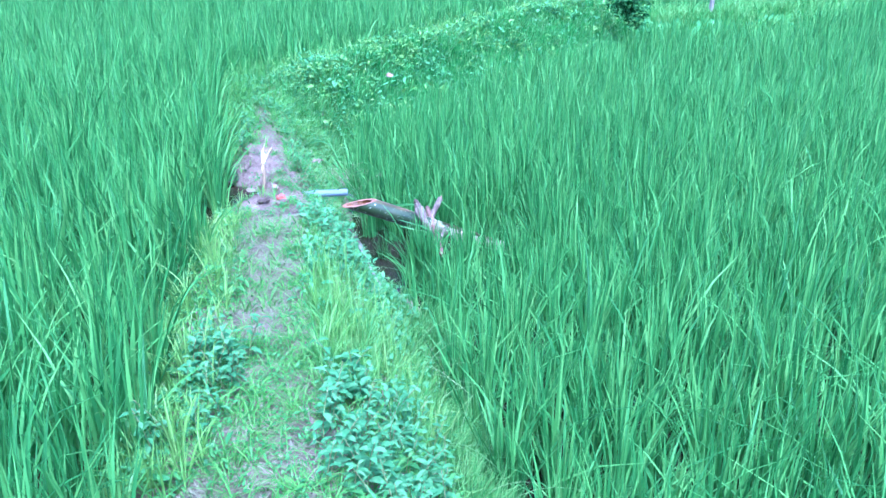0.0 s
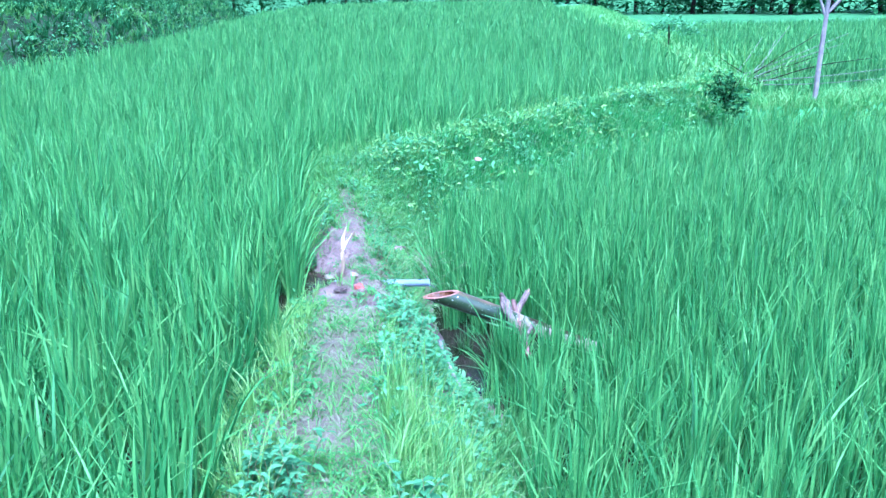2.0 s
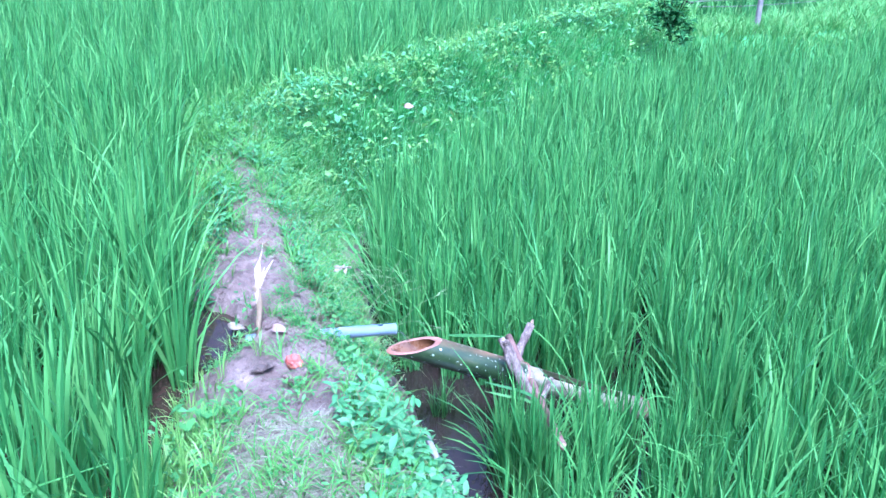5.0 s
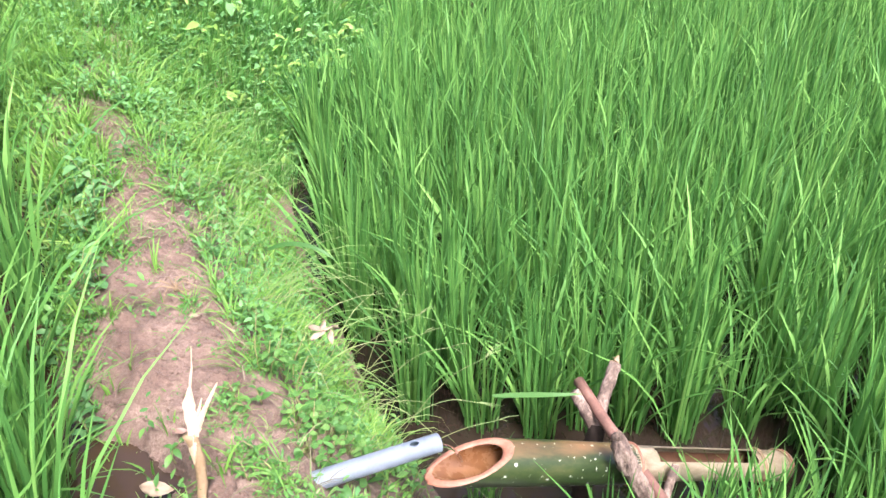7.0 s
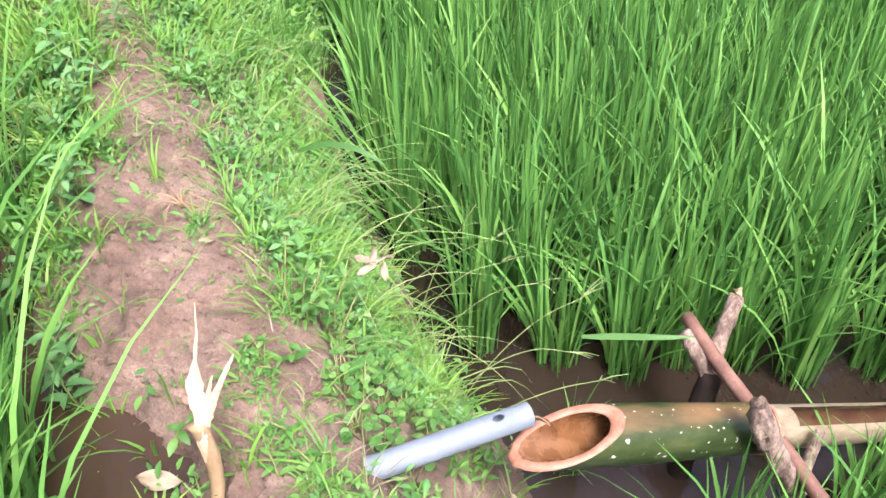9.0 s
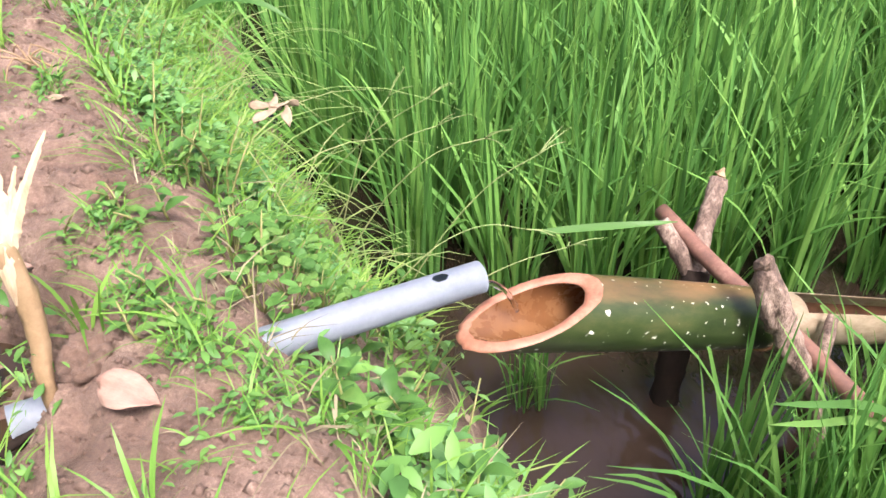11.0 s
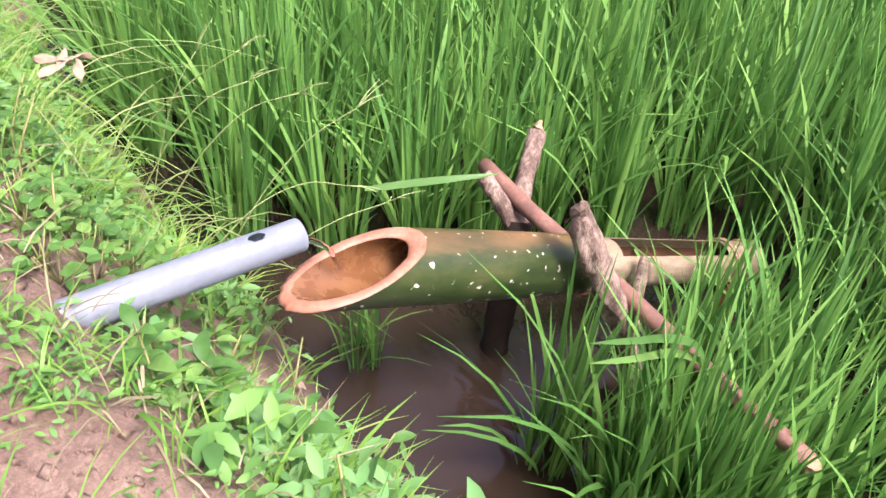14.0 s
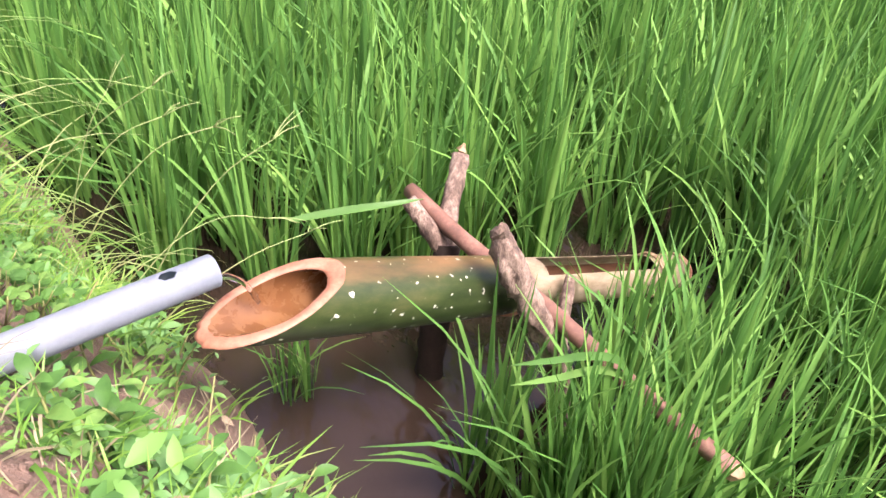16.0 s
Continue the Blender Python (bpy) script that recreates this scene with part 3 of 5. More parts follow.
def bare(x, y):
    """1 where feet have worn the bank to mud, 0 where it is grown over."""
    mud = np.exp(-(((x + 1.265 + 0.15 * (y - 5.3)) / 0.245) ** 2) ** 2) * np.clip((y - 4.2) / 0.5, 0, 1) * np.clip((6.05 - y) / 0.2, 0, 1)
    low = np.exp(-(((x + 0.99) / 0.19) ** 2 + ((y - 4.5) / 0.5) ** 2) ** 2)
    worn = np.interp(y, [0, 3, 3.6, 4.1, 4.9, 6.0, 6.2, 7.4, 9], [0.35, 0.4, 0.5, 0.8, 0.9, 0.75, 0.66, 0.68, 0.1])
    wide = np.interp(y, [0, 3, 4, 5, 6.5], [0.14, 0.14, 0.17, 0.18, 0.17])
    track = worn * np.exp(-(((x - np.interp(y, [0, 2, 2.5, 3.1, 3.9, 4.5, 5.3, 6, 6.85, 8], [0.0, -0.53, -0.66, -0.77, -0.92, -1.0, -1.2, -1.38, -1.58, -1.7])) / wide) ** 2))
    pipe = np.exp(-(((y - 5.09 - 0.24 * (x + 0.95)) / 0.06) ** 4)) * (x > -0.98) * (x < -0.6)
    inlet = np.exp(-(((x + 1.36) / 0.13) ** 2 + ((y - 5.08) / 0.22) ** 2) ** 2)
    worn_through = np.clip(np.maximum.reduce([mud, low, track, inlet]) + bumps(x, y, 7, 0.5, 5.0), 0, 0.965)
    return np.maximum(worn_through, pipe)


def scatter(n, s0, s1, u0, u1):
    s, u = RNG.uniform(s0, s1, n), RNG.uniform(u0, u1, n)
    p = bank_point(s, u)
    thin = np.clip(np.interp(p[:, 1], [4.3, 4.5, 5.2, 5.5], [0.62, 0.42, 0.42, 0.62]) + bumps(p[:, 0], p[:, 1], 3.2, 0.75, 11.0), np.interp(p[:, 1], [7, 9], [0.12, 0.5]), 1)
    rim = u < np.interp(p[:, 1], [4.4, 4.9, 7.5, 8], [1.04, 0.97, 0.97, 1.1]) + bumps(p[:, 0], p[:, 1], 4.5, 0.14, 17.0)
    return p[(RNG.uniform(0, 1, n) > bare(p[:, 0], p[:, 1])) & (RNG.uniform(0, 1, n) < thin) & rim]


def tufts(p, per, tall, width, steps=3, bend=0.5):
    n = len(p) * per
    base = np.repeat(p, per, 0)
    a = RNG.uniform(0, 2 * np.pi, n)
    base = base + np.c_[np.cos(a), np.sin(a), np.zeros(n)] * (RNG.uniform(0, 0.02, n))[:, None]
    h = np.repeat(0.35 + 1.5 * RNG.beta(1.6, 2.6, len(p)), per) * tall * RNG.uniform(0.5, 1.1, n)
    # trodden down beside the spout
    h = np.minimum(h, np.interp(base[:, 1], [3.7, 4.15, 5.6, 6.1], [1.0, 0.10, 0.10, 1.0]) * RNG.uniform(0.7, 1.1, n))
    return blades(base, h, width * RNG.uniform(0.6, 1.3, n), h * np.abs(RNG.normal(bend, 0.3, n)), a, steps, 0.8)


def leaf_carpet(p, size, lift):
    """Small oval leaves lying at all angles: four faces each."""
    n = len(p)
    a, tip = RNG.uniform(0, 2 * np.pi, n), RNG.normal(0.15, 0.4, n)
    roll = RNG.normal(0, 0.35, n)
    L = size * (0.5 + 1.3 * RNG.beta(1.5, 2.6, n))
    d = np.c_[np.cos(a) * np.cos(tip), np.sin(a) * np.cos(tip), np.sin(tip)]
    sd = np.c_[-np.sin(a) * np.cos(roll), np.cos(a) * np.cos(roll), np.sin(roll)]
    up = np.cross(d, sd)
    o = p + np.c_[np.zeros(n), np.zeros(n), lift * RNG.uniform(0.1, 1, n)]
    t = np.array([0, 0.35, 0.7, 1.0])
    w = np.array([0.04, 0.21, 0.17, 0.015])
    fold = np.array([0.0, 0.04, 0.02, -0.1])
    mid = o[:, None] + d[:, None] * (L[:, None] * t)[..., None] + up[:, None] * (L[:, None] * fold)[..., None]
    off = sd[:, None] * (L[:, None] * w)[..., None] + up[:, None] * (L[:, None] * w * 0.25)[..., None]
    off2 = -sd[:, None] * (L[:, None] * w)[..., None] + up[:, None] * (L[:, None] * w * 0.25)[..., None]
    v = np.stack([mid + off2, mid, mid + off], 2).reshape(-1, 3)
    row = np.arange(3)[None, :] * 3 + np.arange(n)[:, None] * 12
    f = np.concatenate([np.stack([row, row + 1, row + 4, row + 3], -1).reshape(-1, 4), np.stack([row + 1, row + 2, row + 5, row + 4], -1).reshape(-1, 4)])
    return v, f


def blade_patch(n, s0, s1, u0, u1, per, tall, width, bend=0.5, steps=3):
    return tufts(scatter(n, s0, s1, u0, u1), per, tall, width, steps, bend)


def at_y(y):
    """The share of the bank's length at which it passes y."""
    return float(np.argmin(np.abs(EDGE_B[:420, 1] - y))) / (NS - 1)


S0, S2, S3, S4, S5, S6, S7, S8 = (at_y(v) for v in (-2.6, 1.6, 3.0, 4.3, 4.8, 6.4, 7.2, 8.0))
# short growth and trodden blades that run over the whole track
TRACK = bank_point(RNG.uniform(S2, S4, 2600), RNG.uniform(0.0, 0.56, 2600))
TRACK = TRACK[bumps(TRACK[:, 0], TRACK[:, 1], 3.0, 1.0, 61.0) > np.interp(TRACK[:, 1], [3.1, 3.9], [-0.22, 0.22])]
grass = [
    tufts(TRACK[::2], 4, 0.06, 0.0034, 3, 1.6),
    blade_patch(1100, S0, S2, -0.15, 0.98, 7, 0.16, 0.007, 0.6),
    blade_patch(520, S4, at_y(5.15), 0.36, 0.98, 5, 0.085, 0.0028, 1.0, 4),
    blade_patch(260, S4, S6, 0.3, 0.98, 5, 0.09, 0.0042, 1.1, 5),
    blade_patch(850, at_y(5.15), S6, 0.36, 1.0, 5, 0.10, 0.004, 1.0, 4),
    blade_patch(2250, S4, S7, -0.18, 0.22, 6, 0.12, 0.005, 0.6, 4),
    blade_patch(3600, S6, S8, -0.1, 0.98, 6, 0.13, 0.006, 0.8),
    blade_patch(620, at_y(2.7), S4, 0.4, 0.95, 6, 0.12, 0.005, 0.6, 4),
    blade_patch(420, S2, at_y(2.8), 0.45, 0.95, 6, 0.13, 0.004, 0.6),
    blade_patch(2400, S2, S4, -0.15, 0.5, 6, 0.085, 0.004, 1.0),
]
tagged(new("bank_grass", quick_mesh("bank_grass", *joined(grass), GRASS)), "short bright green grass growing along the mud bank", "grass", kind="stuff")

lime = [
    blade_patch(620, S2, S4, -0.2, 0.10, 7, 0.19, 0.005, 0.4, 4),
    blade_patch(200, S4, S6, -0.2, 0.02, 6, 0.13, 0.006, 0.6, 4),
    blade_patch(300, at_y(2.45), at_y(3.5), 0.42, 0.86, 8, 0.22, 0.0042, 0.35, 4),
    blade_patch(1500, S8, 1.0, -0.1, 0.55, 7, 0.17, 0.008, 0.5),
    blade_patch(260, at_y(5.2), S7, 0.4, 0.95, 5, 0.10, 0.004, 0.9),
]
tagged(new("lime_grass", quick_mesh("lime_grass", *joined(lime), LIME)), "taller yellow-green grass along the bank's edges", "grass", kind="stuff")



def hanging(n, s0, s1, u0, u1, per, tall, width):
    """Grass that leans out over the bank's slope."""
    i = RNG.integers(int(s0 * (NS - 1)), int(s1 * (NS - 1)), n)
    p = bank_point(i / (NS - 1) + 1e-6, RNG.uniform(u0, u1, n))
    d = EDGE_B[i] - EDGE_A[i]
    heading = np.repeat(np.arctan2(d[:, 1], d[:, 0]), per) + RNG.normal(0, 0.9, n * per)
    size = np.clip(0.75 + bumps(p[:, 0], p[:, 1], 2.2, 0.8, 31.0), 0.35, 1.7)
    h = np.repeat(size, per) * tall * RNG.uniform(0.4, 1.2, n * per)
    base = np.repeat(p, per, 0) + np.c_[RNG.normal(0, 0.015, (n * per, 2)), np.full(n * per, 0.005)]
    return blades(base, h, width * RNG.uniform(0.6, 1.3, n * per), h * RNG.uniform(0.05, 0.7, n * per), heading, 3, 1.0)


overgrown = [
    hanging(1000, S2, at_y(4.0), 0.80, 1.1, 8, 0.25, 0.004),
    blade_patch(700, S7, S8, 0.45, 1.05, 8, 0.11, 0.006, 0.5),
    blade_patch(800, S7, 1.0, -0.28, 0.08, 7, 0.28, 0.010, 0.5, 4),
    hanging(420, at_y(6.8), at_y(8.6), 0.1, 0.9, 9, 0.16, 0.008),
    blade_patch(380, at_y(2.3), at_y(3.5), 0.4, 0.9, 8, 0.19, 0.0042, 0.4, 4),
    blade_patch(360, S2, at_y(4.3), 0.4, 0.95, 6, 0.11, 0.004, 0.7, 4),
]
tagged(new("overgrown_grass", quick_mesh("overgrown_grass", *joined(overgrown), BANKGREEN)), "thick mixed green grass covering the bank", "grass", kind="stuff")


far_growth = [
    hanging(4200, S8, 1.0, 0.3, 1.08, 7, 0.21, 0.012),
    hanging(900, at_y(7.3), at_y(9.6), 0.35, 1.05, 8, 0.15, 0.007),
    blade_patch(3000, S8, 1.0, -0.1, 1.08, 7, 0.15, 0.009, 0.4),
]
tagged(new("far_bank_growth", quick_mesh("far_bank_growth", *joined(far_growth), FARGREEN)), "tangled pale green grass and weeds on the bank's bend", "grass", kind="stuff")


def sprigs(n, s0, s1, u0, u1, per, size, lift, spread):
    """Clusters of small oval leaves, as creeping weeds grow."""
    p = scatter(n, s0, s1, u0, u1)
    k = len(p)
    big = np.repeat(RNG.uniform(0.55, 1.3, k), per)
    q = np.repeat(p, per, 0) + np.c_[RNG.normal(0, spread, (k * per, 2)), np.zeros(k * per)]
    return leaf_carpet(q, size * big, lift)


over = np.repeat(TRACK[1::2], 7, 0)
carpet = [
    leaf_carpet(over + np.c_[RNG.normal(0, 0.018, (len(over), 2)), np.zeros(len(over))], 0.017, 0.03),
    sprigs(400, S0, S2, -0.1, 0.95, 9, 0.036, 0.08, 0.03),
    sprigs(680, S4, S6, 0.42, 0.95, 7, 0.024, 0.055, 0.018),
    sprigs(435, S4, S6, 0.0, 0.45, 6, 0.018, 0.03, 0.015),
    sprigs(1305, S4, S7, -0.18, 0.2, 8, 0.026, 0.07, 0.02),
    sprigs(1700, S6, S8, -0.1, 0.95, 8, 0.024, 0.09, 0.025),
    sprigs(420, S2, S4, -0.15, 0.12, 9, 0.028, 0.09, 0.03),
    sprigs(420, S2, S4, 0.1, 0.5, 7, 0.016, 0.03, 0.03),
    sprigs(420, S2, S4, 0.45, 0.92, 9, 0.028, 0.08, 0.03),
    sprigs(377, S4, S6, 0.08, 0.42, 5, 0.011, 0.012, 0.02),
]
# sprouts that come up through the mud
p = bank_point(RNG.uniform(S4, S6, 260), RNG.uniform(0.0, 0.5, 260))
p = p[bumps(p[:, 0], p[:, 1], 4, 1.0, 23.0) > -0.05]
sprouts = np.repeat(p, 4, 0) + np.c_[RNG.normal(0, 0.008, (len(p) * 4, 2)), np.zeros(len(p) * 4)]
carpet.append(leaf_carpet(sprouts, np.repeat(RNG.uniform(0.007, 0.015, len(p)), 4), 0.007))
p = bank_point(RNG.uniform(S4, S6, 150), RNG.uniform(0.0, 0.5, 150))
tagged(new("grass_sprouts", quick_mesh("grass_sprouts", *tufts(p[bumps(p[:, 0], p[:, 1], 4, 1.0, 23.0) > -0.1], 4, 0.05, 0.0028, 4, 1.0), GRASS)), "thin grass sprouts coming up through the mud", "grass", kind="stuff")
pale = [
    sprigs(1100, S7, 1.0, 0.35, 1.05, 8, 0.03, 0.12, 0.05),
    sprigs(900, at_y(7.4), at_y(9.8), 0.3, 1.05, 8, 0.026, 0.13, 0.05),
    sprigs(350, S8, 1.0, -0.1, 1.0, 8, 0.036, 0.14, 0.05),
    sprigs(560, at_y(2.9), S4, 0.40, 0.95, 8, 0.034, 0.09, 0.03),
    sprigs(260, S4, at_y(4.75), 0.5, 0.92, 7, 0.03, 0.07, 0.025),
    sprigs(1500, at_y(6.3), at_y(8.6), 0.1, 0.9, 8, 0.022, 0.12, 0.04),
    sprigs(900, at_y(5.15), at_y(6.4), 0.42, 0.98, 7, 0.019, 0.06, 0.02),
    sprigs(2600, S8, 1.0, 0.0, 1.05, 8, 0.026, 0.12, 0.06),
]
for name, mat, label, n in (("bend_weeds", WEED, "dark leafy weed clumps on the bank's bend", 90), ("bend_pale_weeds", PALEWEED, "pale leafy weed clumps on the bank's bend", 170), ("bend_lime_weeds", LIME, "yellow-green leafy clumps on the bank's bend", 190)):
    p = bank_point(RNG.uniform(at_y(7.5), 0.99, n), RNG.uniform(0.2, 1.02, n))
    big = np.repeat(RNG.uniform(0.5, 1.3, n), 26)
    p = np.repeat(p + (0, 0, 0.1), 26, 0) + RNG.normal(0, 1, (n * 26, 3)) * (0.075, 0.075, 0.055) * big[:, None]
    tagged(new(name, quick_mesh(name, *leaf_carpet(p, 0.05 * big, 0.02), mat)), label, "weeds", kind="stuff")
tagged(new("pale_weeds", quick_mesh("pale_weeds", *joined(pale), PALEWEED)), "pale whitish-green leafy weeds on the bank", "weeds", kind="stuff")
tagged(new("weed_carpet", quick_mesh("weed_carpet", *joined(carpet), WEED)), "low broad-leaved green weeds carpeting the bank", "weeds", kind="stuff")
straw = [blade_patch(1350, S2, S8, 0.05, 0.8, 3, 0.03, 0.003, 2.8, 2)]
p = bank_point(np.r_[RNG.uniform(S2, S8, 700), RNG.uniform(S2, S4, 5000)], np.r_[RNG.uniform(0.0, 0.6, 700), RNG.uniform(0.04, 0.54, 5000)])
straw.append(tufts(p[(bare(p[:, 0], p[:, 1]) > 0.06) & ((p[:, 1] < 4.4) | (p[:, 1] > 6.0))], 4, 0.026, 0.004, 2, 3.0))
p = bank_point(RNG.uniform(S6, S8, 2600), RNG.uniform(0.03, 0.46, 2600))
straw.append(tufts(p, 3, 0.026, 0.004, 2, 3.0))
p = bank_point(RNG.uniform(S4, S7, 420), RNG.uniform(0.36, 0.98, 420))
straw.append(tufts(p + (0, 0, 0.02), 2, 0.035, 0.0022, 3, 2.2))
p = bank_point(RNG.uniform(S8, 0.97, 700), RNG.uniform(0.3, 1.0, 700))
straw.append(tufts(p[bumps(p[:, 0], p[:, 1], 1.5, 1.0, 41.0) > 0.05], 4, 0.07, 0.007, 2, 2.0))
p = bank_point(RNG.uniform(S4, S6, 160), RNG.uniform(0.0, 0.5, 160))
straw.append(tufts(p, 1, 0.014, 0.0015, 2, 2.6))
tagged(new("dry_straw", quick_mesh("dry_straw", *joined(straw), STRAW)), "pale dry straw lying on the trodden path", "straw", kind="stuff")

# leafy weeds that stand out singly


def leaf_mesh(size, wide, mat):
    n = 7
    s = np.linspace(0, 1, n)
    w = wide * np.sin(np.pi * np.clip(s, 0.02, 0.99)) ** 0.8 * size
    z = (0.10 * np.sin(s * 2.6) - 0.25 * s**2) * size
    v = np.stack([np.c_[s * size, -w, z + 0.35 * w], np.c_[s * size, 0 * s, z], np.c_[s * size, w, z + 0.35 * w]], 1).reshape(-1, 3)
    i = (np.arange(n - 1)[:, None] * 3 + np.arange(2)[None, :]).ravel()
    return quick_mesh("leaf", v, np.stack([i, i + 1, i + 4, i + 3], -1), mat, True)


LEAF = foliage("weed_plant_leaf", [(0.0, (0.035, 0.105, 0.022)), (0.5, (0.085, 0.205, 0.04)), (1.0, (0.20, 0.34, 0.08))], 0.35, 0.45, True)
PALE_LEAF = foliage("pale_plant_leaf", [(0.0, (0.06, 0.16, 0.05)), (0.5, (0.115, 0.26, 0.078)), (1.0, (0.22, 0.38, 0.14))], 0.35, 0.6, "both")
LEAF_MESHES = [leaf_mesh(1.0, w, LEAF) for w in (0.11, 0.16, 0.23)]
PALE_MESHES = [leaf_mesh(1.0, w, PALE_LEAF) for w in (0.13, 0.18, 0.25)]
STEM = surface("weed_stem", [(0.3, (0.12, 0.2, 0.04)), (0.7, (0.25, 0.2, 0.08))], 30, (0.5, 0.7), 0)


def weed_plant(at, tall, size, pairs, shape, seed, meshes=LEAF_MESHES, label="small leafy green weed growing on the mud bank"):
    r = random.Random(seed)
    t = thing("weed_plant", pose(*at, 0, 0, r.uniform(0, 360)), label, "weed", "leafy weeds on the bank")
    lean = r.uniform(0.1, 0.5) * tall
    line = [(lean * q * q, 0.01 * math.sin(4 * q), tall * q - 0.01) for q in np.linspace(0, 1, 5)]
    part("stem", tube(line, [0.0022, 0.002, 0.0018, 0.0015, 0.001], 5), STEM, t)
    for k in range(pairs):
        q = 0.25 + 0.75 * (k + 0.5) / pairs
        for side in (0, 1):
            ob = child("leaf", meshes[shape % 3], t)
            d = size * (1.15 - 0.45 * q) * r.uniform(0.75, 1.15)
            ob.matrix_local = pose(lean * q * q, 0.01 * math.sin(4 * q), tall * q - 0.01, r.uniform(-15, 15), r.uniform(-35, 5), k * 80 + side * 180 + r.uniform(-25, 25)) @ Matrix.Scale(d, 4)
    return t


spots = bank_point(RNG.uniform(S5, S6, 60), RNG.uniform(0.42, 0.9, 60))[:16]
spots = np.r_[spots, bank_point(RNG.uniform(S2, S4, 16), RNG.uniform(0.5, 0.9, 16))]
spots = np.r_[spots, bank_point(RNG.uniform(S4, S5, 34), RNG.uniform(0.5, 0.85, 34))]
spots = np.r_[spots, bank_point(RNG.uniform(at_y(4.6), at_y(5.15), 76), RNG.uniform(0.44, 0.92, 76))[:46]]
spots = np.r_[spots, bank_point(RNG.uniform(at_y(5.25), at_y(6.4), 120), RNG.uniform(0.36, 0.9, 120))[:46]]
spots = np.r_[spots, bank_point(RNG.uniform(S5, S7, 24), RNG.uniform(-0.12, 0.1, 24))]
spots = spots[bare(spots[:, 0], spots[:, 1]) < 0.5]


def ground_at(x, y):
    """Height of the bank's surface at a place in plan."""
    d = EDGE_B - EDGE_A
    w = np.array([x, y]) - EDGE_A
    u = (w * d).sum(1) / (d * d).sum(1)
    i = int(np.argmin(np.linalg.norm(w - d * u[:, None], axis=1)))
    return float(bank_point(np.array([i / (NS - 1) + 1e-6]), np.array([u[i]]))[0, 2])


leafy = [(x0 + (x1 - x0) * RNG.uniform(), y0 + (y1 - y0) * RNG.uniform()) for x0, x1, y0, y1, k in ((-0.42, -0.02, 1.9, 2.65, 86), (-0.95, -0.76, 2.0, 2.75, 26), (-0.80, -0.45, 4.0, 4.6, 26), (-0.66, -0.22, 3.35, 4.1, 34), (-1.62, -1.42, 5.3, 6.5, 22)) for _ in range(k)]
for i, (a, c) in enumerate(leafy):
    weed_plant((a, c, ground_at(a, c) - 0.005), (0.15 if c < 3 else 0.10) + 0.02 * (i % 5), 0.045 + 0.005 * (i % 4), 5 + i % 3, i, 900 + i, PALE_MESHES, "tall pale green leafy weed growing on the bank")
worn = np.array([(-1.12, 5.32), (-1.06, 5.13), (-1.04, 5.28), (-1.15, 5.25), (-1.07, 5.06), (-1.22, 5.14), (-1.0, 5.07), (-1.09, 5.30), (-1.02, 5.06), (-1.08, 5.26)])
for i, p in enumerate(spots):
    early = p[1] < 4.3
    weed_plant(p, 0.16 if early else 0.07 + 0.015 * (i % 7), 0.055 if early else 0.026 + 0.0035 * (i % 6), 3 + i % 3, i, i)
for i, (a, c) in enumerate(worn):
    weed_plant((a, c, 0.672), 0.05, 0.032, 3, i, 500 + i)

# tufts that survive on the worn mud
CLUMPS = [(-1.11, 5.25, 0.042), (-1.06, 5.12, 0.03), (-1.02, 5.03, 0.035), (-1.43, 5.34, 0.03), (-1.45, 4.98, 0.03), (-1.46, 5.16, 0.03), (-1.46, 5.46, 0.05), (-1.45, 5.58, 0.05), (-1.50, 5.66, 0.06), (-1.05, 5.42, 0.035), (-1.20, 4.90, 0.03), (-1.26, 4.80, 0.04), (-0.96, 4.93, 0.05), (-1.20, 5.62, 0.02)]
fine, blade = [], []
for a, c, wide in CLUMPS:
    k = int(900 * wide)
    q = np.c_[a + RNG.normal(0, wide * 0.55, k), c + RNG.normal(0, wide * 0.75, k)]
    q = np.c_[q, [ground_at(*w) for w in q]]
    fine.append(leaf_carpet(np.repeat(q, 4, 0) + np.c_[RNG.normal(0, 0.008, (k * 4, 2)), np.zeros(k * 4)], 0.012, 0.016))
    blade.append(tufts(q[::2], 3, 0.05, 0.0022, 4, 1.2))
tagged(new("path_weeds", quick_mesh("path_weeds", *joined(fine), WEED)), "small leafy weeds left standing on the worn mud", "weeds", kind="stuff")
tagged(new("path_grass", quick_mesh("path_grass", *joined(blade), GRASS)), "thin grass tufts left standing on the worn mud", "grass", kind="stuff")


def round_leaf():
    """A round leaf, notched at its stalk and slightly cupped."""
    bm = bmesh.new()
    mid = bm.verts.new((0.12, 0, 0))
    ring = [bm.verts.new((0.5 - 0.5 * math.cos(a) * (1 - 0.25 * math.exp(-((a - 0.0) / 0.5) ** 2 if a < math.pi else -((a - 2 * math.pi) / 0.5) ** 2)), 0.52 * math.sin(a), 0.06 + 0.05 * math.sin(3 * a))) for a in (2 * math.pi * (j + 0.5) / 14 for j in range(14))]
    for j in range(13):
        bm.faces.new((mid, ring[j], ring[j + 1]))
    me = bpy.data.meshes.new("leaf")
    bm.to_mesh(me)
    bm.free()
    me.materials.append(LEAF)
    return me


ROUND = round_leaf()


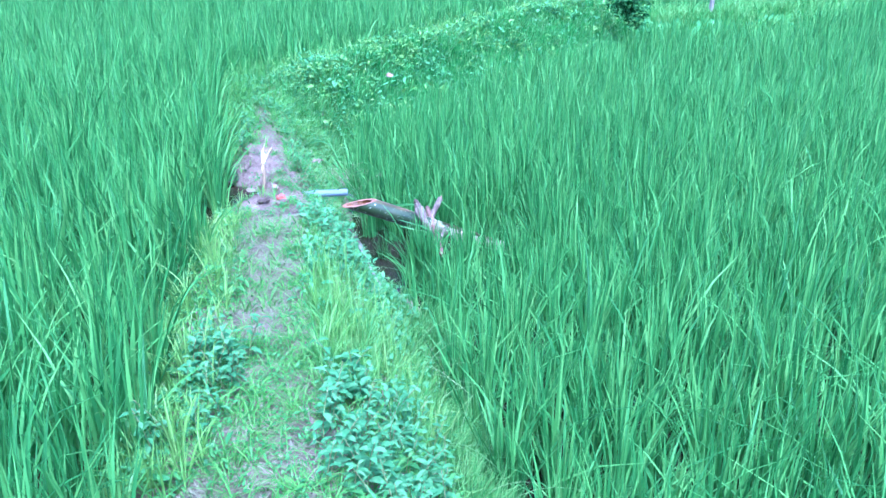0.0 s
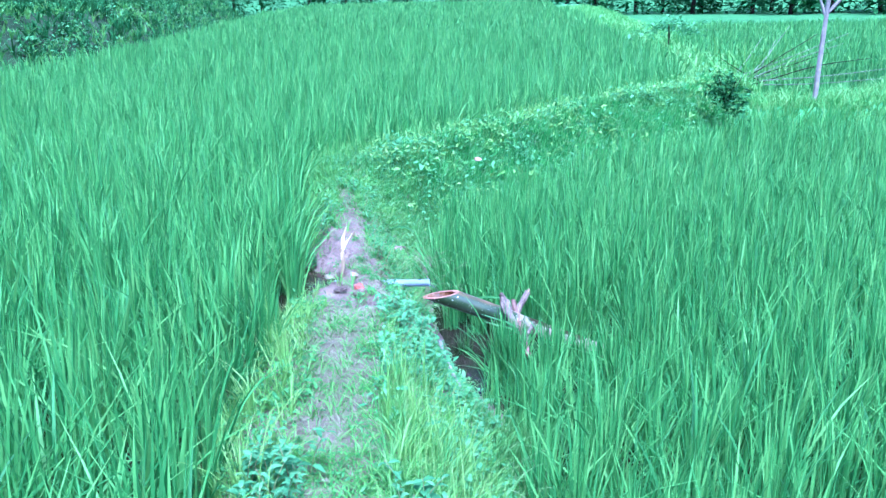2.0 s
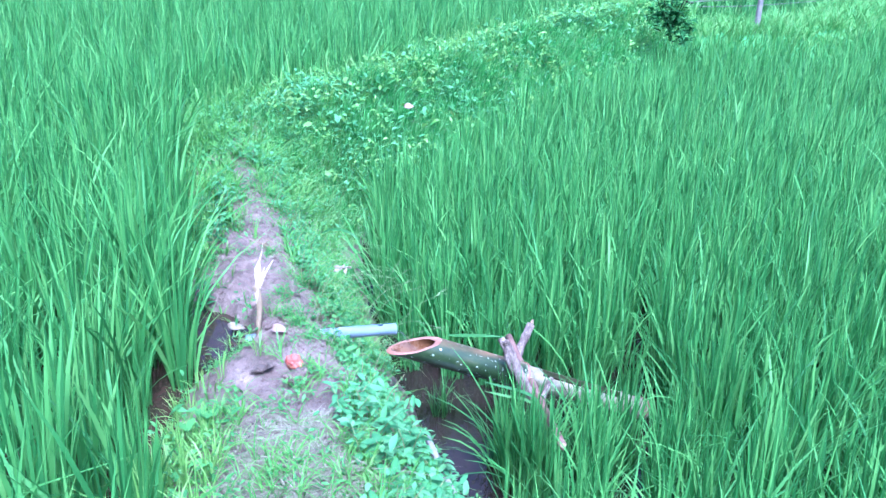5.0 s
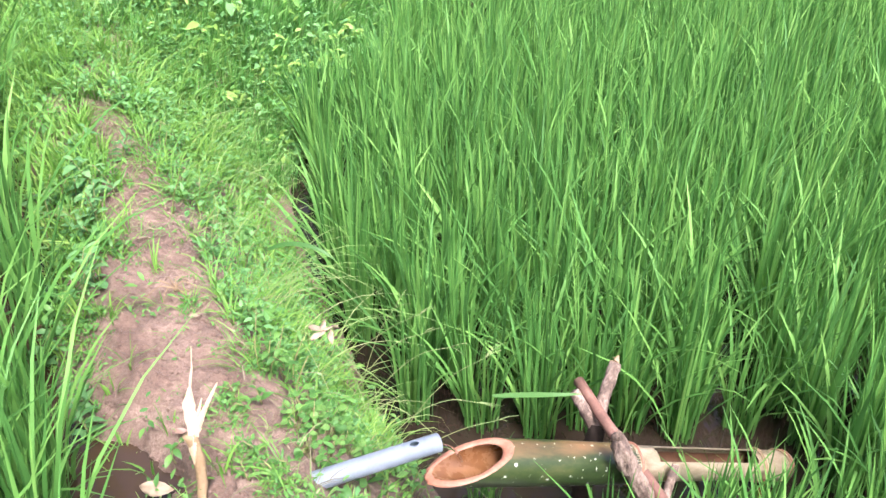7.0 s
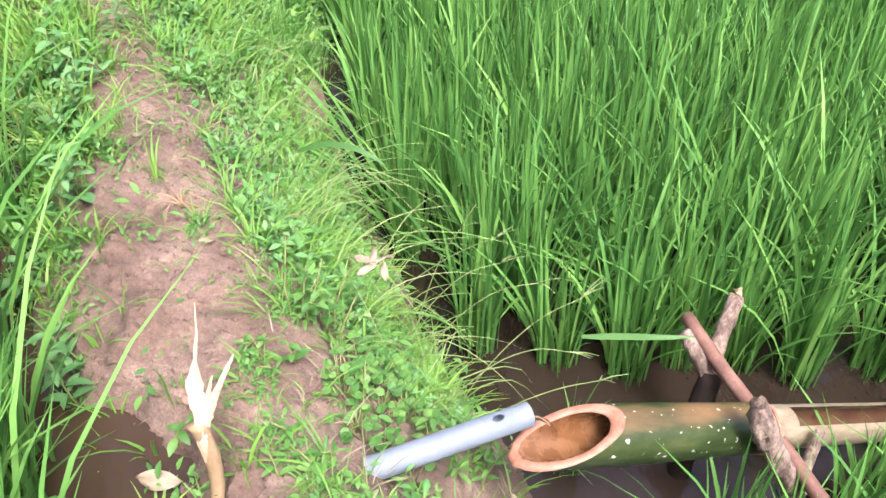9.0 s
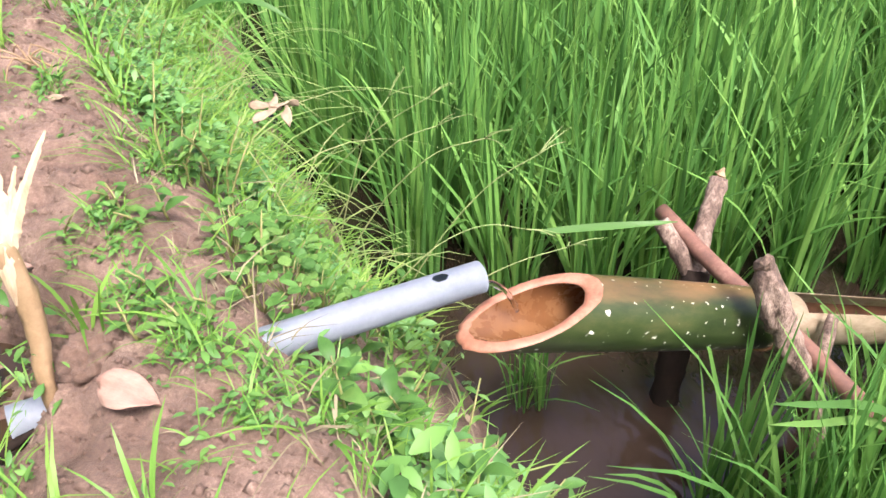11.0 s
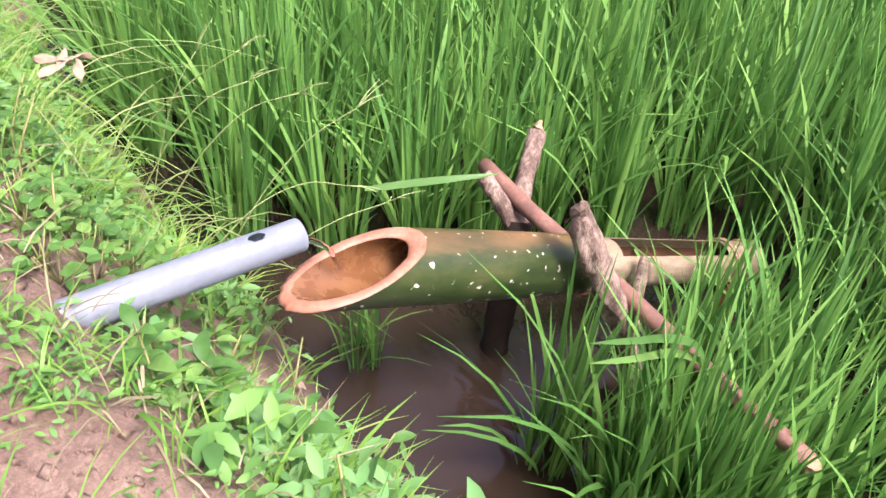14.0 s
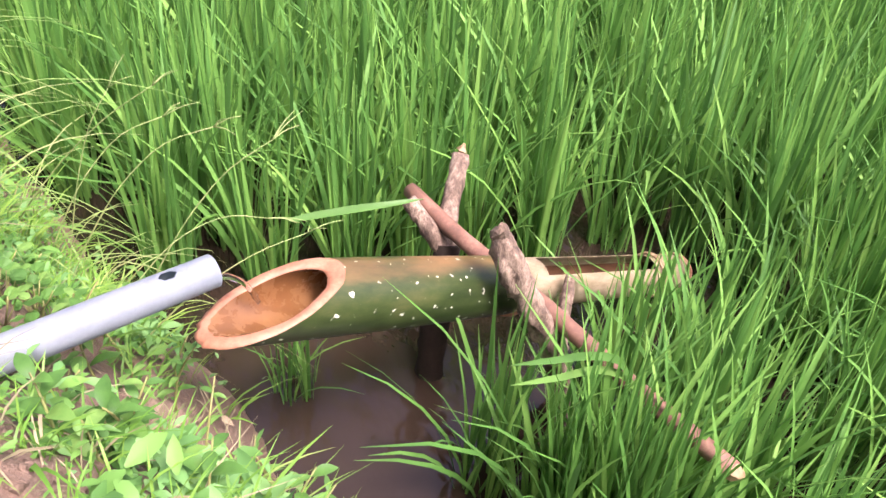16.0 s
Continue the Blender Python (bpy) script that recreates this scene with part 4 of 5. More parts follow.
def round_weed(at, seed):
    r = random.Random(seed)
    t = thing("round_leaved_weed", pose(*at, 0, 0, r.uniform(0, 360)), "creeping weed with round light green leaves", "weed", "round-leaved weeds on the bank")
    for k in range(r.randint(5, 8)):
        a, out, up = k * 137.5 + r.uniform(-20, 20), r.uniform(0.008, 0.034), r.uniform(0.02, 0.05)
        tip = (out * math.cos(radians(a)), out * math.sin(radians(a)), up)
        part("stalk", tube([(0, 0, -0.005), (tip[0] * 0.7, tip[1] * 0.7, up * 0.6), tip], [0.0012, 0.001, 0.0008], 4), STEM, t)
        ob = child("leaf", ROUND, t)
        ob.matrix_local = pose(*tip, r.uniform(-22, 22), r.uniform(-22, 18), a) @ Matrix.Scale(r.uniform(0.013, 0.022), 4)
    return t


for i in range(30):
    a, c = (-0.975 + 0.11 * RNG.uniform(), 5.14 + 0.26 * RNG.uniform()) if i < 24 else (-1.02 + 0.16 * RNG.uniform(), 5.40 + 0.4 * RNG.uniform())
    round_weed((a, c, ground_at(a, c)), 300 + i)

# crumbs of mud on the worn path
k = 15000
p = bank_point(RNG.uniform(S3, S7, k), RNG.uniform(-0.05, 0.6, k))
p = p[bare(p[:, 0], p[:, 1]) > 0.35]
k = len(p)
corner = np.array([(1, 0, 0), (-1, 0, 0), (0, 1, 0), (0, -1, 0), (0, 0, 1), (0, 0, -1)], float)
size = (0.0016 + 0.0072 * RNG.uniform(0, 1, k) ** 2.6)[:, None, None]
v = p[:, None] + corner[None] * size * RNG.uniform(0.55, 1.3, (k, 6, 3)) + RNG.normal(0, 1, (k, 6, 3)) * size * 0.15
tri = np.array([(0, 2, 4), (2, 1, 4), (1, 3, 4), (3, 0, 4), (2, 0, 5), (1, 2, 5), (3, 1, 5), (0, 3, 5)])
tagged(new("mud_crumbs", quick_mesh("mud_crumbs", v.reshape(-1, 3), (tri[None] + 6 * np.arange(k)[:, None, None]).reshape(-1, 3), MUD)), "loose crumbs of brown mud on the path", "mud", kind="stuff")

k = 13000
p = bank_point(RNG.uniform(S4, at_y(5.9), k), RNG.uniform(-0.02, 0.55, k))
p = p[bare(p[:, 0], p[:, 1]) > 0.3]
k = len(p)
size = (0.0007 + 0.0035 * RNG.uniform(0, 1, k) ** 2.5)[:, None, None]
v = p[:, None] + corner[None] * size * RNG.uniform(0.55, 1.3, (k, 6, 3)) + RNG.normal(0, 1, (k, 6, 3)) * size * 0.15
tagged(new("mud_grit", quick_mesh("mud_grit", v.reshape(-1, 3), (tri[None] + 6 * np.arange(k)[:, None, None]).reshape(-1, 3), MUD)), "fine gritty mud strewn over the path", "mud", kind="stuff")

# long arching seed grass over the bank's edge
p = bank_point(RNG.uniform(at_y(5.3), S7, 120), RNG.uniform(0.55, 0.95, 120))
n = len(p)
h = RNG.uniform(0.16, 0.34, n)
toward = np.arctan2(-0.1, 1.0) + RNG.normal(0, 0.8, n)
arch = [blades(p, h, np.full(n, 0.0035), h * RNG.uniform(0.9, 1.6, n), toward, 8, 1.5)]
p = bank_point(RNG.uniform(S2, S4, 60), RNG.uniform(0.75, 1.0, 60))
n = len(p)
h = RNG.uniform(0.2, 0.4, n) * np.where(p[:, 1] < 3.6, 1, 0.3)
arch.append(blades(p, h, np.full(n, 0.004), h * RNG.uniform(0.8, 1.4, n) * (p[:, 1] < 3.6), np.arctan2(-0.1, 1.0) + RNG.normal(0, 0.8, n), 8, 1.5))
tagged(new("arching_grass", quick_mesh("arching_grass", *joined(arch), STRAWGREEN)), "thin arching seed grass hanging over the bank's edge", "grass", kind="stuff")

# ---- the bamboo spout on its forked posts ----
MOUTH, TAIL = Vector((-0.676, 5.143, 0.537)), Vector((0.42, 5.335, 0.064))
AXIS = (TAIL - MOUTH).normalized()
LONG = (TAIL - MOUTH).length


def along_culm():
    side = Vector((0, 0, 1)).cross(AXIS).normalized()
    up = AXIS.cross(side)
    return Matrix(((AXIS.x, side.x, up.x, MOUTH.x), (AXIS.y, side.y, up.y, MOUTH.y), (AXIS.z, side.z, up.z, MOUTH.z), (0, 0, 0, 1)))


def culm_r(x):
    return float(np.interp(x, [0, 0.3, 0.58, 0.6, 0.62, 1.0, 1.12, 1.2], [0.057, 0.0565, 0.052, 0.0525, 0.047, 0.044, 0.043, 0.042]))


def wall_grid(x_of, k, sides, radius, skip=None):
    bm = bmesh.new()
    g = []
    for i in range(k + 1):
        ring = []
        for j in range(sides):
            a = 2 * math.pi * j / sides
            x = x_of(i / k, a)
            r = radius(x)
            ring.append(bm.verts.new((x, math.sin(a) * r, math.cos(a) * r)))
        g.append(ring)
    for i in range(k):
        for j in range(sides):
            if skip and skip(g[i][j].co, g[i + 1][(j + 1) % sides].co, (j + 0.5) / sides * 2 * math.pi):
                continue
            bm.faces.new((g[i][j], g[i][(j + 1) % sides], g[i + 1][(j + 1) % sides], g[i + 1][j]))
    return bm, g


def bamboo_spout():
    t = thing("bamboo_spout", along_culm(), "tipping bamboo water spout, dark green with a slanted open mouth", "bamboo spout")
    # a flat slanting saw cut, a little ragged at the lower lip
    cut = lambda a, r: 0.096 * (1 + math.cos(a) * r / 0.057) + 0.004 * noise.noise((3 * math.cos(a), 3 * math.sin(a), 2.0)) + 0.010 * max(0.0, -math.cos(a)) ** 6 * noise.noise((2.0, 9 * math.sin(a), 5.0)) - max(0.0, -math.cos(a)) * (0.057 - r)
    wall = 0.0155
    bm, g = wall_grid(lambda s, a: cut(a, 0.057) + (0.585 - cut(a, 0.057)) * s, 24, 48, culm_r)
    part("green_culm", bm, GREENSKIN, t, "dark green bamboo skin with pale specks")
    bm, g = wall_grid(lambda s, a: cut(a, 0.057 - wall) + 0.003 + (0.56 - cut(a, 0.057 - wall)) * s, 20, 48, lambda x: culm_r(x) - wall)
    bm.faces.new(g[-1])
    bmesh.ops.reverse_faces(bm, faces=bm.faces[:])
    part("hollow", bm, HOLLOW, t, "wet orange-brown hollow of the bamboo")
    bm = bmesh.new()
    rings = []
    for r, x_off in ((0.057, 0.001), (0.0558, -0.0015), (0.050, -0.002), (0.0435, -0.001), (0.0415, 0.004)):
        rings.append([bm.verts.new((cut(a, r) + x_off, math.sin(a) * r, math.cos(a) * r)) for a in (2 * math.pi * j / 48 for j in range(48))])
    for p, q in zip(rings, rings[1:]):
        for j in range(48):
            bm.faces.new((p[j], q[j], q[(j + 1) % 48], p[(j + 1) % 48]))
    part("cut_rim", bm, CUT, t, "freshly cut pinkish-tan rim")
    slot = lambda p, q, a: 0.66 < p.x and q.x < 1.06 and abs((a + 0.24 + math.pi) % (2 * math.pi) - math.pi) < 0.46
    bm, g = wall_grid(lambda s, a: 0.575 + (LONG - 0.575) * s, 44, 44, culm_r, slot)
    bmesh.ops.solidify(bm, geom=bm.faces[:], thickness=0.009)
    part("peeled_culm", bm, TAN, t, "pale peeled bamboo with a long slot in its top")
    # added dark inner shell that paints the shade inside the slot
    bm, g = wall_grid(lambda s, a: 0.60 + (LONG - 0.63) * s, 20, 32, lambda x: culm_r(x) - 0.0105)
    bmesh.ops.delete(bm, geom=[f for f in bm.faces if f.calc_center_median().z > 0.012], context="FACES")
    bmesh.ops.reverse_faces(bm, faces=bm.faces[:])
    part("slot_shade", bm, SLOT, t, "brown inside of the slot, its shade put into the colour")
    bm = bmesh.new()
    ring = [bm.verts.new((LONG - 0.004, math.sin(a) * 0.041, math.cos(a) * 0.041)) for a in (2 * math.pi * j / 32 for j in range(32))]
    mid = bm.verts.new((LONG + 0.004, 0, 0))
    for j in range(32):
        bm.faces.new((ring[j], ring[(j + 1) % 32], mid))
    part("end_wall", bm, TAN, t)
    for x, r in ((0.592, 0.0535), (LONG - 0.012, 0.0435)):
        bm = tube([(x + 0.002 * math.sin(5 * a), math.sin(a) * r, math.cos(a) * r) for a in np.linspace(0, 2 * math.pi, 40)], [0.0035] * 40, 6, 0.3)
        part("node_ring", bm, CUT, t, "raised knuckle of the bamboo")
    for x0, r in ((1.075, 0.047), (1.082, 0.0475), (LONG - 0.03, 0.0455)):
        bm = tube([(x0 + 0.006 * math.sin(2 * a + x0 * 40), math.sin(a) * r, math.cos(a) * r) for a in np.linspace(0, 2 * math.pi, 40)], [0.0028] * 40, 6, 0.5, x0 * 9)
        part("vine_binding", bm, STICKBARK, t, "twisted brown vine tied round the bamboo")
    bm = tube([(1.085, -0.05, -0.01), (1.09, -0.055, -0.05), (1.10, -0.05, -0.09), (1.095, -0.05, -0.13)], [0.003, 0.012, 0.015, 0.002], 10, 0.5, 3, flat=0.15)
    part("hanging_leaf", bm, HOLLOW, t, "withered rust-brown leaf hanging from the vine")
    return t


spout = bamboo_spout()


def limb(points, r0, r1, parent, name, mat, seed, n=14, sides=14, label="", rough=0.25):
    pts = smooth_line(points, n)
    return part(name, tube(pts, np.linspace(r0, r1, n), sides, rough, seed), mat, parent, label)


far_post = thing("forked_post", Matrix(), "rough forked branch post standing in the water behind the spout", "post", "posts of the bamboo spout")
limb([(-0.222, 5.335, -0.12), (-0.20, 5.37, 0.05), (-0.165, 5.41, 0.2), (-0.145, 5.43, 0.26)], 0.031, 0.026, far_post, "stem", DARKWOOD, 1, label="dark wet foot of the post")
limb([(-0.15, 5.43, 0.24), (-0.115, 5.48, 0.31), (-0.068, 5.53, 0.391)], 0.021, 0.018, far_post, "prong", BARK, 2)
limb([(-0.145, 5.42, 0.23), (-0.175, 5.45, 0.29), (-0.206, 5.487, 0.345)], 0.018, 0.016, far_post, "prong", BARK, 3)
near_post = thing("forked_post", Matrix(), "thick grey-brown forked branch post in front of the spout", "post", "posts of the bamboo spout")
pts = smooth_line([(-0.220, 5.164, 0.494), (-0.214, 5.162, 0.474), (-0.19, 5.148, 0.41), (-0.155, 5.14, 0.34), (-0.10, 5.129, 0.23), (-0.06, 5.12, 0.1), (-0.04, 5.11, -0.12)], 40)
q = np.linspace(0, 1, 40)
part("stem", tube(pts, np.interp(q, [0, 0.03, 0.07, 0.13, 0.2, 0.32, 0.5, 1], [0.012, 0.020, 0.0235, 0.024, 0.019, 0.0235, 0.021, 0.023]), 22, 0.55, 5), BARK, near_post)
limb([(-0.085, 5.125, 0.2), (-0.06, 5.16, 0.26), (-0.025, 5.2, 0.315)], 0.014, 0.010, near_post, "prong", BARK, 6)
bm = tube([(-0.218, 5.166, 0.482), (-0.222, 5.162, 0.498), (-0.225, 5.160, 0.510), (-0.227, 5.159, 0.517)], [0.016, 0.014, 0.009, 0.002], 8, 0.9, 77)
part("broken_top", bm, DARKBARK, near_post, "dark rotten broken end of the branch", smooth=False)
bm = tube(smooth_line([(-0.07, 5.534, 0.381), (-0.063, 5.536, 0.396), (-0.057, 5.538, 0.408)], 5), [0.0155, 0.014, 0.010, 0.006, 0.002], 9, 0.8, 41)
part("torn_tip", bm, STICKBARK, far_post, "pale torn wood at the prong's tip", smooth=False)
rod = thing("pivot_rod", Matrix(), "smooth reddish stick passing through the spout as its axle", "stick")
limb([(-0.161, 5.562, 0.311), (-0.142, 5.40, 0.303), (-0.112, 5.18, 0.306), (-0.085, 4.98, 0.297), (-0.058, 4.755, 0.300)], 0.0165, 0.015, rod, "shaft", ROD, 8, 24, 14, "", 0.12)
bm = tube([(-0.0585, 4.759, 0.300), (-0.0575, 4.751, 0.300), (-0.056, 4.742, 0.3005), (-0.055, 4.737, 0.301)], [0.0147, 0.0135, 0.009, 0.002], 12, 0.4, 43)
part("cut_end", bm, STICKBARK, rod, "pale whittled end of the stick", smooth=False)


def pvc_pipe():
    a, c = Vector((-1.215, 5.03, 0.605)), Vector((-0.660, 5.166, 0.572))
    d = (c - a).normalized()
    side = Vector((0, 0, 1)).cross(d).normalized()
    up = d.cross(side)
    m = Matrix(((d.x, side.x, up.x, a.x), (d.y, side.y, up.y, a.y), (d.z, side.z, up.z, a.z), (0, 0, 0, 1)))
    t = thing("pvc_pipe", m, "grey plastic drain pipe laid through the mud bank", "pipe")
    long = (c - a).length
    hole = lambda p, q, ang: ((p.x + q.x) / 2 - (long - 0.062)) ** 2 / 0.011**2 + (((ang + math.pi) % (2 * math.pi) - math.pi + 0.1) * 0.022) ** 2 / 0.007**2 < 1
    bm, g = wall_grid(lambda s, ang: long * s, 250, 64, lambda x: 0.022, hole)
    bmesh.ops.solidify(bm, geom=bm.faces[:], thickness=0.0024)
    part("pipe_wall", bm, PVC, t)


pvc_pipe()

# ---- the split stick and litter on the bank ----
stick = thing("split_stick", Matrix(), "broken stick set in mud, its top split to white wood", "stick")
limb([(-1.163, 5.020, 0.60), (-1.163, 5.028, 0.665), (-1.160, 5.037, 0.69), (-1.156, 5.046, 0.735), (-1.160, 5.054, 0.785), (-1.166, 5.060, 0.815)], 0.0075, 0.0125, stick, "shaft", STICKBARK, 11, 20, 14, "", 0.3)


def splinter(line, widths, thick, seed):
    """A torn strip of wood: flat, ragged along both edges."""
    n = 26
    c = smooth_line(line, n)
    d = np.gradient(c, axis=0)
    d /= np.linalg.norm(d, axis=1)[:, None]
    side = np.cross(d, (0.15, -0.8, 0.55))
    side /= np.linalg.norm(side, axis=1)[:, None]
    front = np.cross(side, d)
    w = np.interp(np.linspace(0, 1, n), np.linspace(0, 1, len(widths)), widths)
    jag = [w * np.array([1 + 0.55 * noise.noise((i * 1.3, e * 7.0, seed)) for i in range(n)]) for e in (0, 1)]
    bm = bmesh.new()
    rings = [[bm.verts.new(c[i] + side[i] * x * jag[int(x > 0)][i] + front[i] * z * thick * min(1.0, w[i] / 0.006)) for x, z in ((-1, 0), (-0.5, 0.8), (0.05, 1.3), (0.5, 0.7), (1, 0), (0, -0.8))] for i in range(n)]
    for p, q in zip(rings, rings[1:]):
        for k in range(6):
            bm.faces.new((p[k], p[(k + 1) % 6], q[(k + 1) % 6], q[k]))
    bm.faces.new(rings[0][::-1])
    bm.faces.new(rings[-1])
    return bm


for k, (line, widths, thick) in enumerate([
    ([(-1.165, 5.040, 0.752), (-1.161, 5.048, 0.79), (-1.158, 5.070, 0.85), (-1.156, 5.085, 0.885), (-1.150, 5.10, 0.905), (-1.146, 5.115, 0.922), (-1.142, 5.146, 0.957)], [0.001, 0.006, 0.0085, 0.0085, 0.009, 0.0115, 0.012, 0.0085, 0.0022, 0.0028, 0.0014, 0.0011, 0.0007], 0.005),
    ([(-1.158, 5.056, 0.800), (-1.142, 5.066, 0.838), (-1.120, 5.080, 0.875), (-1.100, 5.092, 0.905)], [0.004, 0.007, 0.0055, 0.004, 0.0035, 0.001], 0.003),
    ([(-1.152, 5.062, 0.815), (-1.143, 5.074, 0.852), (-1.133, 5.084, 0.878)], [0.007, 0.006, 0.003, 0.001], 0.003),
]):
    part("splinter", splinter(line, widths, thick, 3.0 + k), WHITEWOOD, stick, "pale torn wood", smooth=False)


def dry_leaf(at, size, turn, tilt, label, wide=0.29, mat=DRYLEAF):
    n = 12
    s = np.linspace(0, 1, n)
    w = wide * np.sin(np.pi * np.clip(s * 0.97 + 0.02, 0, 1) ** 0.85) ** 0.9 + 0.012
    v, f = [], []
    for k in range(5):
        q = (k - 2) / 2
        v.append(np.c_[s * size, q * w * size, (0.45 * q * q * w + 0.09 * np.sin(s * 4 + 2 * q) + 0.02 * np.sin(s * 17 + 5 * q)) * size])
    v = np.stack(v, 1).reshape(-1, 3)
    i = (np.arange(n - 1)[:, None] * 5 + np.arange(4)[None, :]).ravel()
    me = quick_mesh("dry_leaf", v, np.stack([i, i + 1, i + 6, i + 5], -1), mat, True)
    ob = new("dry_leaf", me)
    ob.matrix_world = pose(*at, tilt, 4, turn)
    md = ob.modifiers.new("thickness", "SOLIDIFY")
    md.thickness = 0.0008
    return tagged(ob, label, "leaf", "dry leaves on the bank")


dry_leaf((-1.105, 4.985, 0.683), 0.07, -35, 18, "curled pale brown dry leaf on the mud")
for k in range(5):
    dry_leaf((-0.89 + 0.006 * k, 5.455, 0.705), 0.048, 20 + 62 * k, -20 + 9 * k, "narrow pale dry leaf among the weeds", 0.15, PALELEAF)
dry_leaf((-1.30, 5.135, 0.615), 0.07, -15, 45, "curled cream dry leaf at the water's edge", 0.22, PALELEAF)
dry_leaf((-0.62, 8.6, 0.66), 0.08, 10, 50, "large pale dry leaf on the bank's slope")


for k in range(22):
    at = bank_point(np.array([RNG.uniform(at_y(4.6), S7)]), np.array([RNG.uniform(0.08, 0.92)]))[0]
    dry_leaf((at[0], at[1], at[2] + (0.006 if bare(at[:1], at[1:2])[0] > 0.5 else 0.03)), 0.022 + 0.02 * RNG.uniform(), 360 * RNG.uniform(), RNG.uniform(-25, 25), "small withered leaf lying among the weeds", 0.2, PALELEAF if k % 3 else DRYLEAF)


def sedge_plant(base, tip, rise, seed):
    """A wiry arching stalk that forks into thin seed spikes."""
    r = random.Random(seed)
    b, e = Vector(base), Vector(tip)
    t = thing("sedge_plant", Matrix(), "wiry arching sedge stalk leaning over the water", "sedge", "sedge stalks on the bank's edge")
    line = [b.lerp(e, q) + Vector((0, 0, rise * 4 * q * (1 - q))) for q in (0, 0.25, 0.5, 0.75, 1)]
    limb(line, 0.0013, 0.0008, t, "stalk", SEEDSTALK, seed, 18, 5)
    d = (line[4] - line[3]).normalized()
    for k in range(3):
        out = d + Vector((r.uniform(-0.7, 0.7), r.uniform(-0.7, 0.7), r.uniform(-0.2, 0.6)))
        limb([e, e + out * 0.02, e + out * 0.04 - Vector((0, 0, 0.008))], 0.0012, 0.0005, t, "seed_spike", SEEDSTALK, seed + k, 8, 5, "", 0.6)
    out = Vector((e.x - b.x, e.y - b.y, 0)).normalized()
    n = 9
    c = smooth_line([b, b + out * 0.05 + Vector((r.uniform(-0.03, 0.03), 0, 0.09)), b + out * 0.13 + Vector((r.uniform(-0.05, 0.05), 0, 0.10)), b + out * 0.2 + Vector((0, r.uniform(-0.05, 0.05), 0.04))], n)
    w = np.interp(np.linspace(0, 1, n), [0, 0.3, 1], [0.0025, 0.003, 0.0002])[:, None] * np.array((out.y, -out.x, 0.3))
    i = np.arange(n - 1) * 2
    child("leaf", quick_mesh("leaf", np.stack([c - w, c + w], 1).reshape(-1, 3), np.stack([i, i + 1, i + 3, i + 2], -1), STRAWGREEN, True), t)
    return t


SEEDSTALK = surface("seed_stalk", [(0.3, (0.10, 0.17, 0.04)), (0.5, (0.18, 0.25, 0.075)), (0.75, (0.30, 0.30, 0.14))], 30, (0.5, 0.8), 0)
for k in range(7):
    c = 5.27 + 0.065 * k + 0.05 * RNG.uniform()
    a = float(np.interp(c, EDGE_B[:420, 1], EDGE_B[:420, 0])) - 0.10 - 0.08 * RNG.uniform()
    sedge_plant((a, c, ground_at(a, c)), (a + 0.14 + 0.16 * RNG.uniform(), c + RNG.uniform(-0.14, 0.08), 0.46 + 0.18 * RNG.uniform()), 0.03 + 0.05 * RNG.uniform(), 700 + k)


# ---- litter and small things on the bank ----
def lump(name, at, size, mat, label, category, seed, group=""):
    bm = bmesh.new()
    bmesh.ops.create_icosphere(bm, subdivisions=4, radius=1)
    for v in bm.verts:
        v.co *= 1 + 0.4 * noise.noise(v.co * 1.3 + Vector((seed, 0, 0))) + 0.28 * noise.noise(v.co * 3.2 + Vector((0, seed, 0))) + 0.16 * noise.noise(v.co * 8 + Vector((0, 0, seed)))
        v.co = Vector((v.co.x * size[0], v.co.y * size[1], v.co.z * size[2]))
    me = bpy.data.meshes.new(name)
    bm.to_mesh(me)
    bm.free()
    me.materials.append(mat)
    me.polygons.foreach_set("use_smooth", [True] * len(me.polygons))
    ob = new(name, me)
    ob.matrix_world = pose(*at, 0, 0, seed * 50)
    return tagged(ob, label, category, group)


lump("brick_piece", (-0.99, 4.70, 0.70), (0.022, 0.03, 0.024), REDCLAY, "broken piece of red clay brick on the mud", "brick piece", 1)
lump("mud_clod", (-0.965, 4.60, 0.70), (0.035, 0.04, 0.03), MUD, "rounded brown clod of mud on the path", "clod", 2, "clods on the path")
lump("mud_clod", (-1.125, 5.055, 0.655), (0.03, 0.032, 0.028), MUD, "rough clod of mud beside the split stick", "clod", 3, "clods on the path")
lump("mud_clod", (-1.098, 5.085, 0.662), (0.024, 0.026, 0.02), MUD, "rough clod of mud beside the split stick", "clod", 7, "clods on the path")
lump("mud_clod", (-1.14, 5.10, 0.66), (0.02, 0.022, 0.016), MUD, "rough clod of mud beside the split stick", "clod", 8, "clods on the path")
# two added lumps stand in for a dark wet patch of the path
lump("dark_lump", (-1.10, 4.66, 0.70), (0.024, 0.017, 0.012), DARKBARK, "small dark lump standing for a wet patch on the path", "stone", 4, "dark stones")
lump("dark_lump", (-1.07, 4.68, 0.70), (0.014, 0.016, 0.01), DARKBARK, "small dark lump standing for a wet patch on the path", "stone", 5, "dark stones")
lump("dark_lump", (-0.665, 5.22, 0.03), (0.05, 0.045, 0.06), DARKWOOD, "dark wet stone under the pipe at the water's edge", "stone", 6, "dark stones")
twig = thing("dark_twig", Matrix(), "dark wet piece of wood at the water's edge", "stick")
limb([(-1.235, 4.985, 0.595), (-1.215, 4.995, 0.607), (-1.185, 5.005, 0.615)], 0.007, 0.004, twig, "shaft", DARKWOOD, 31)
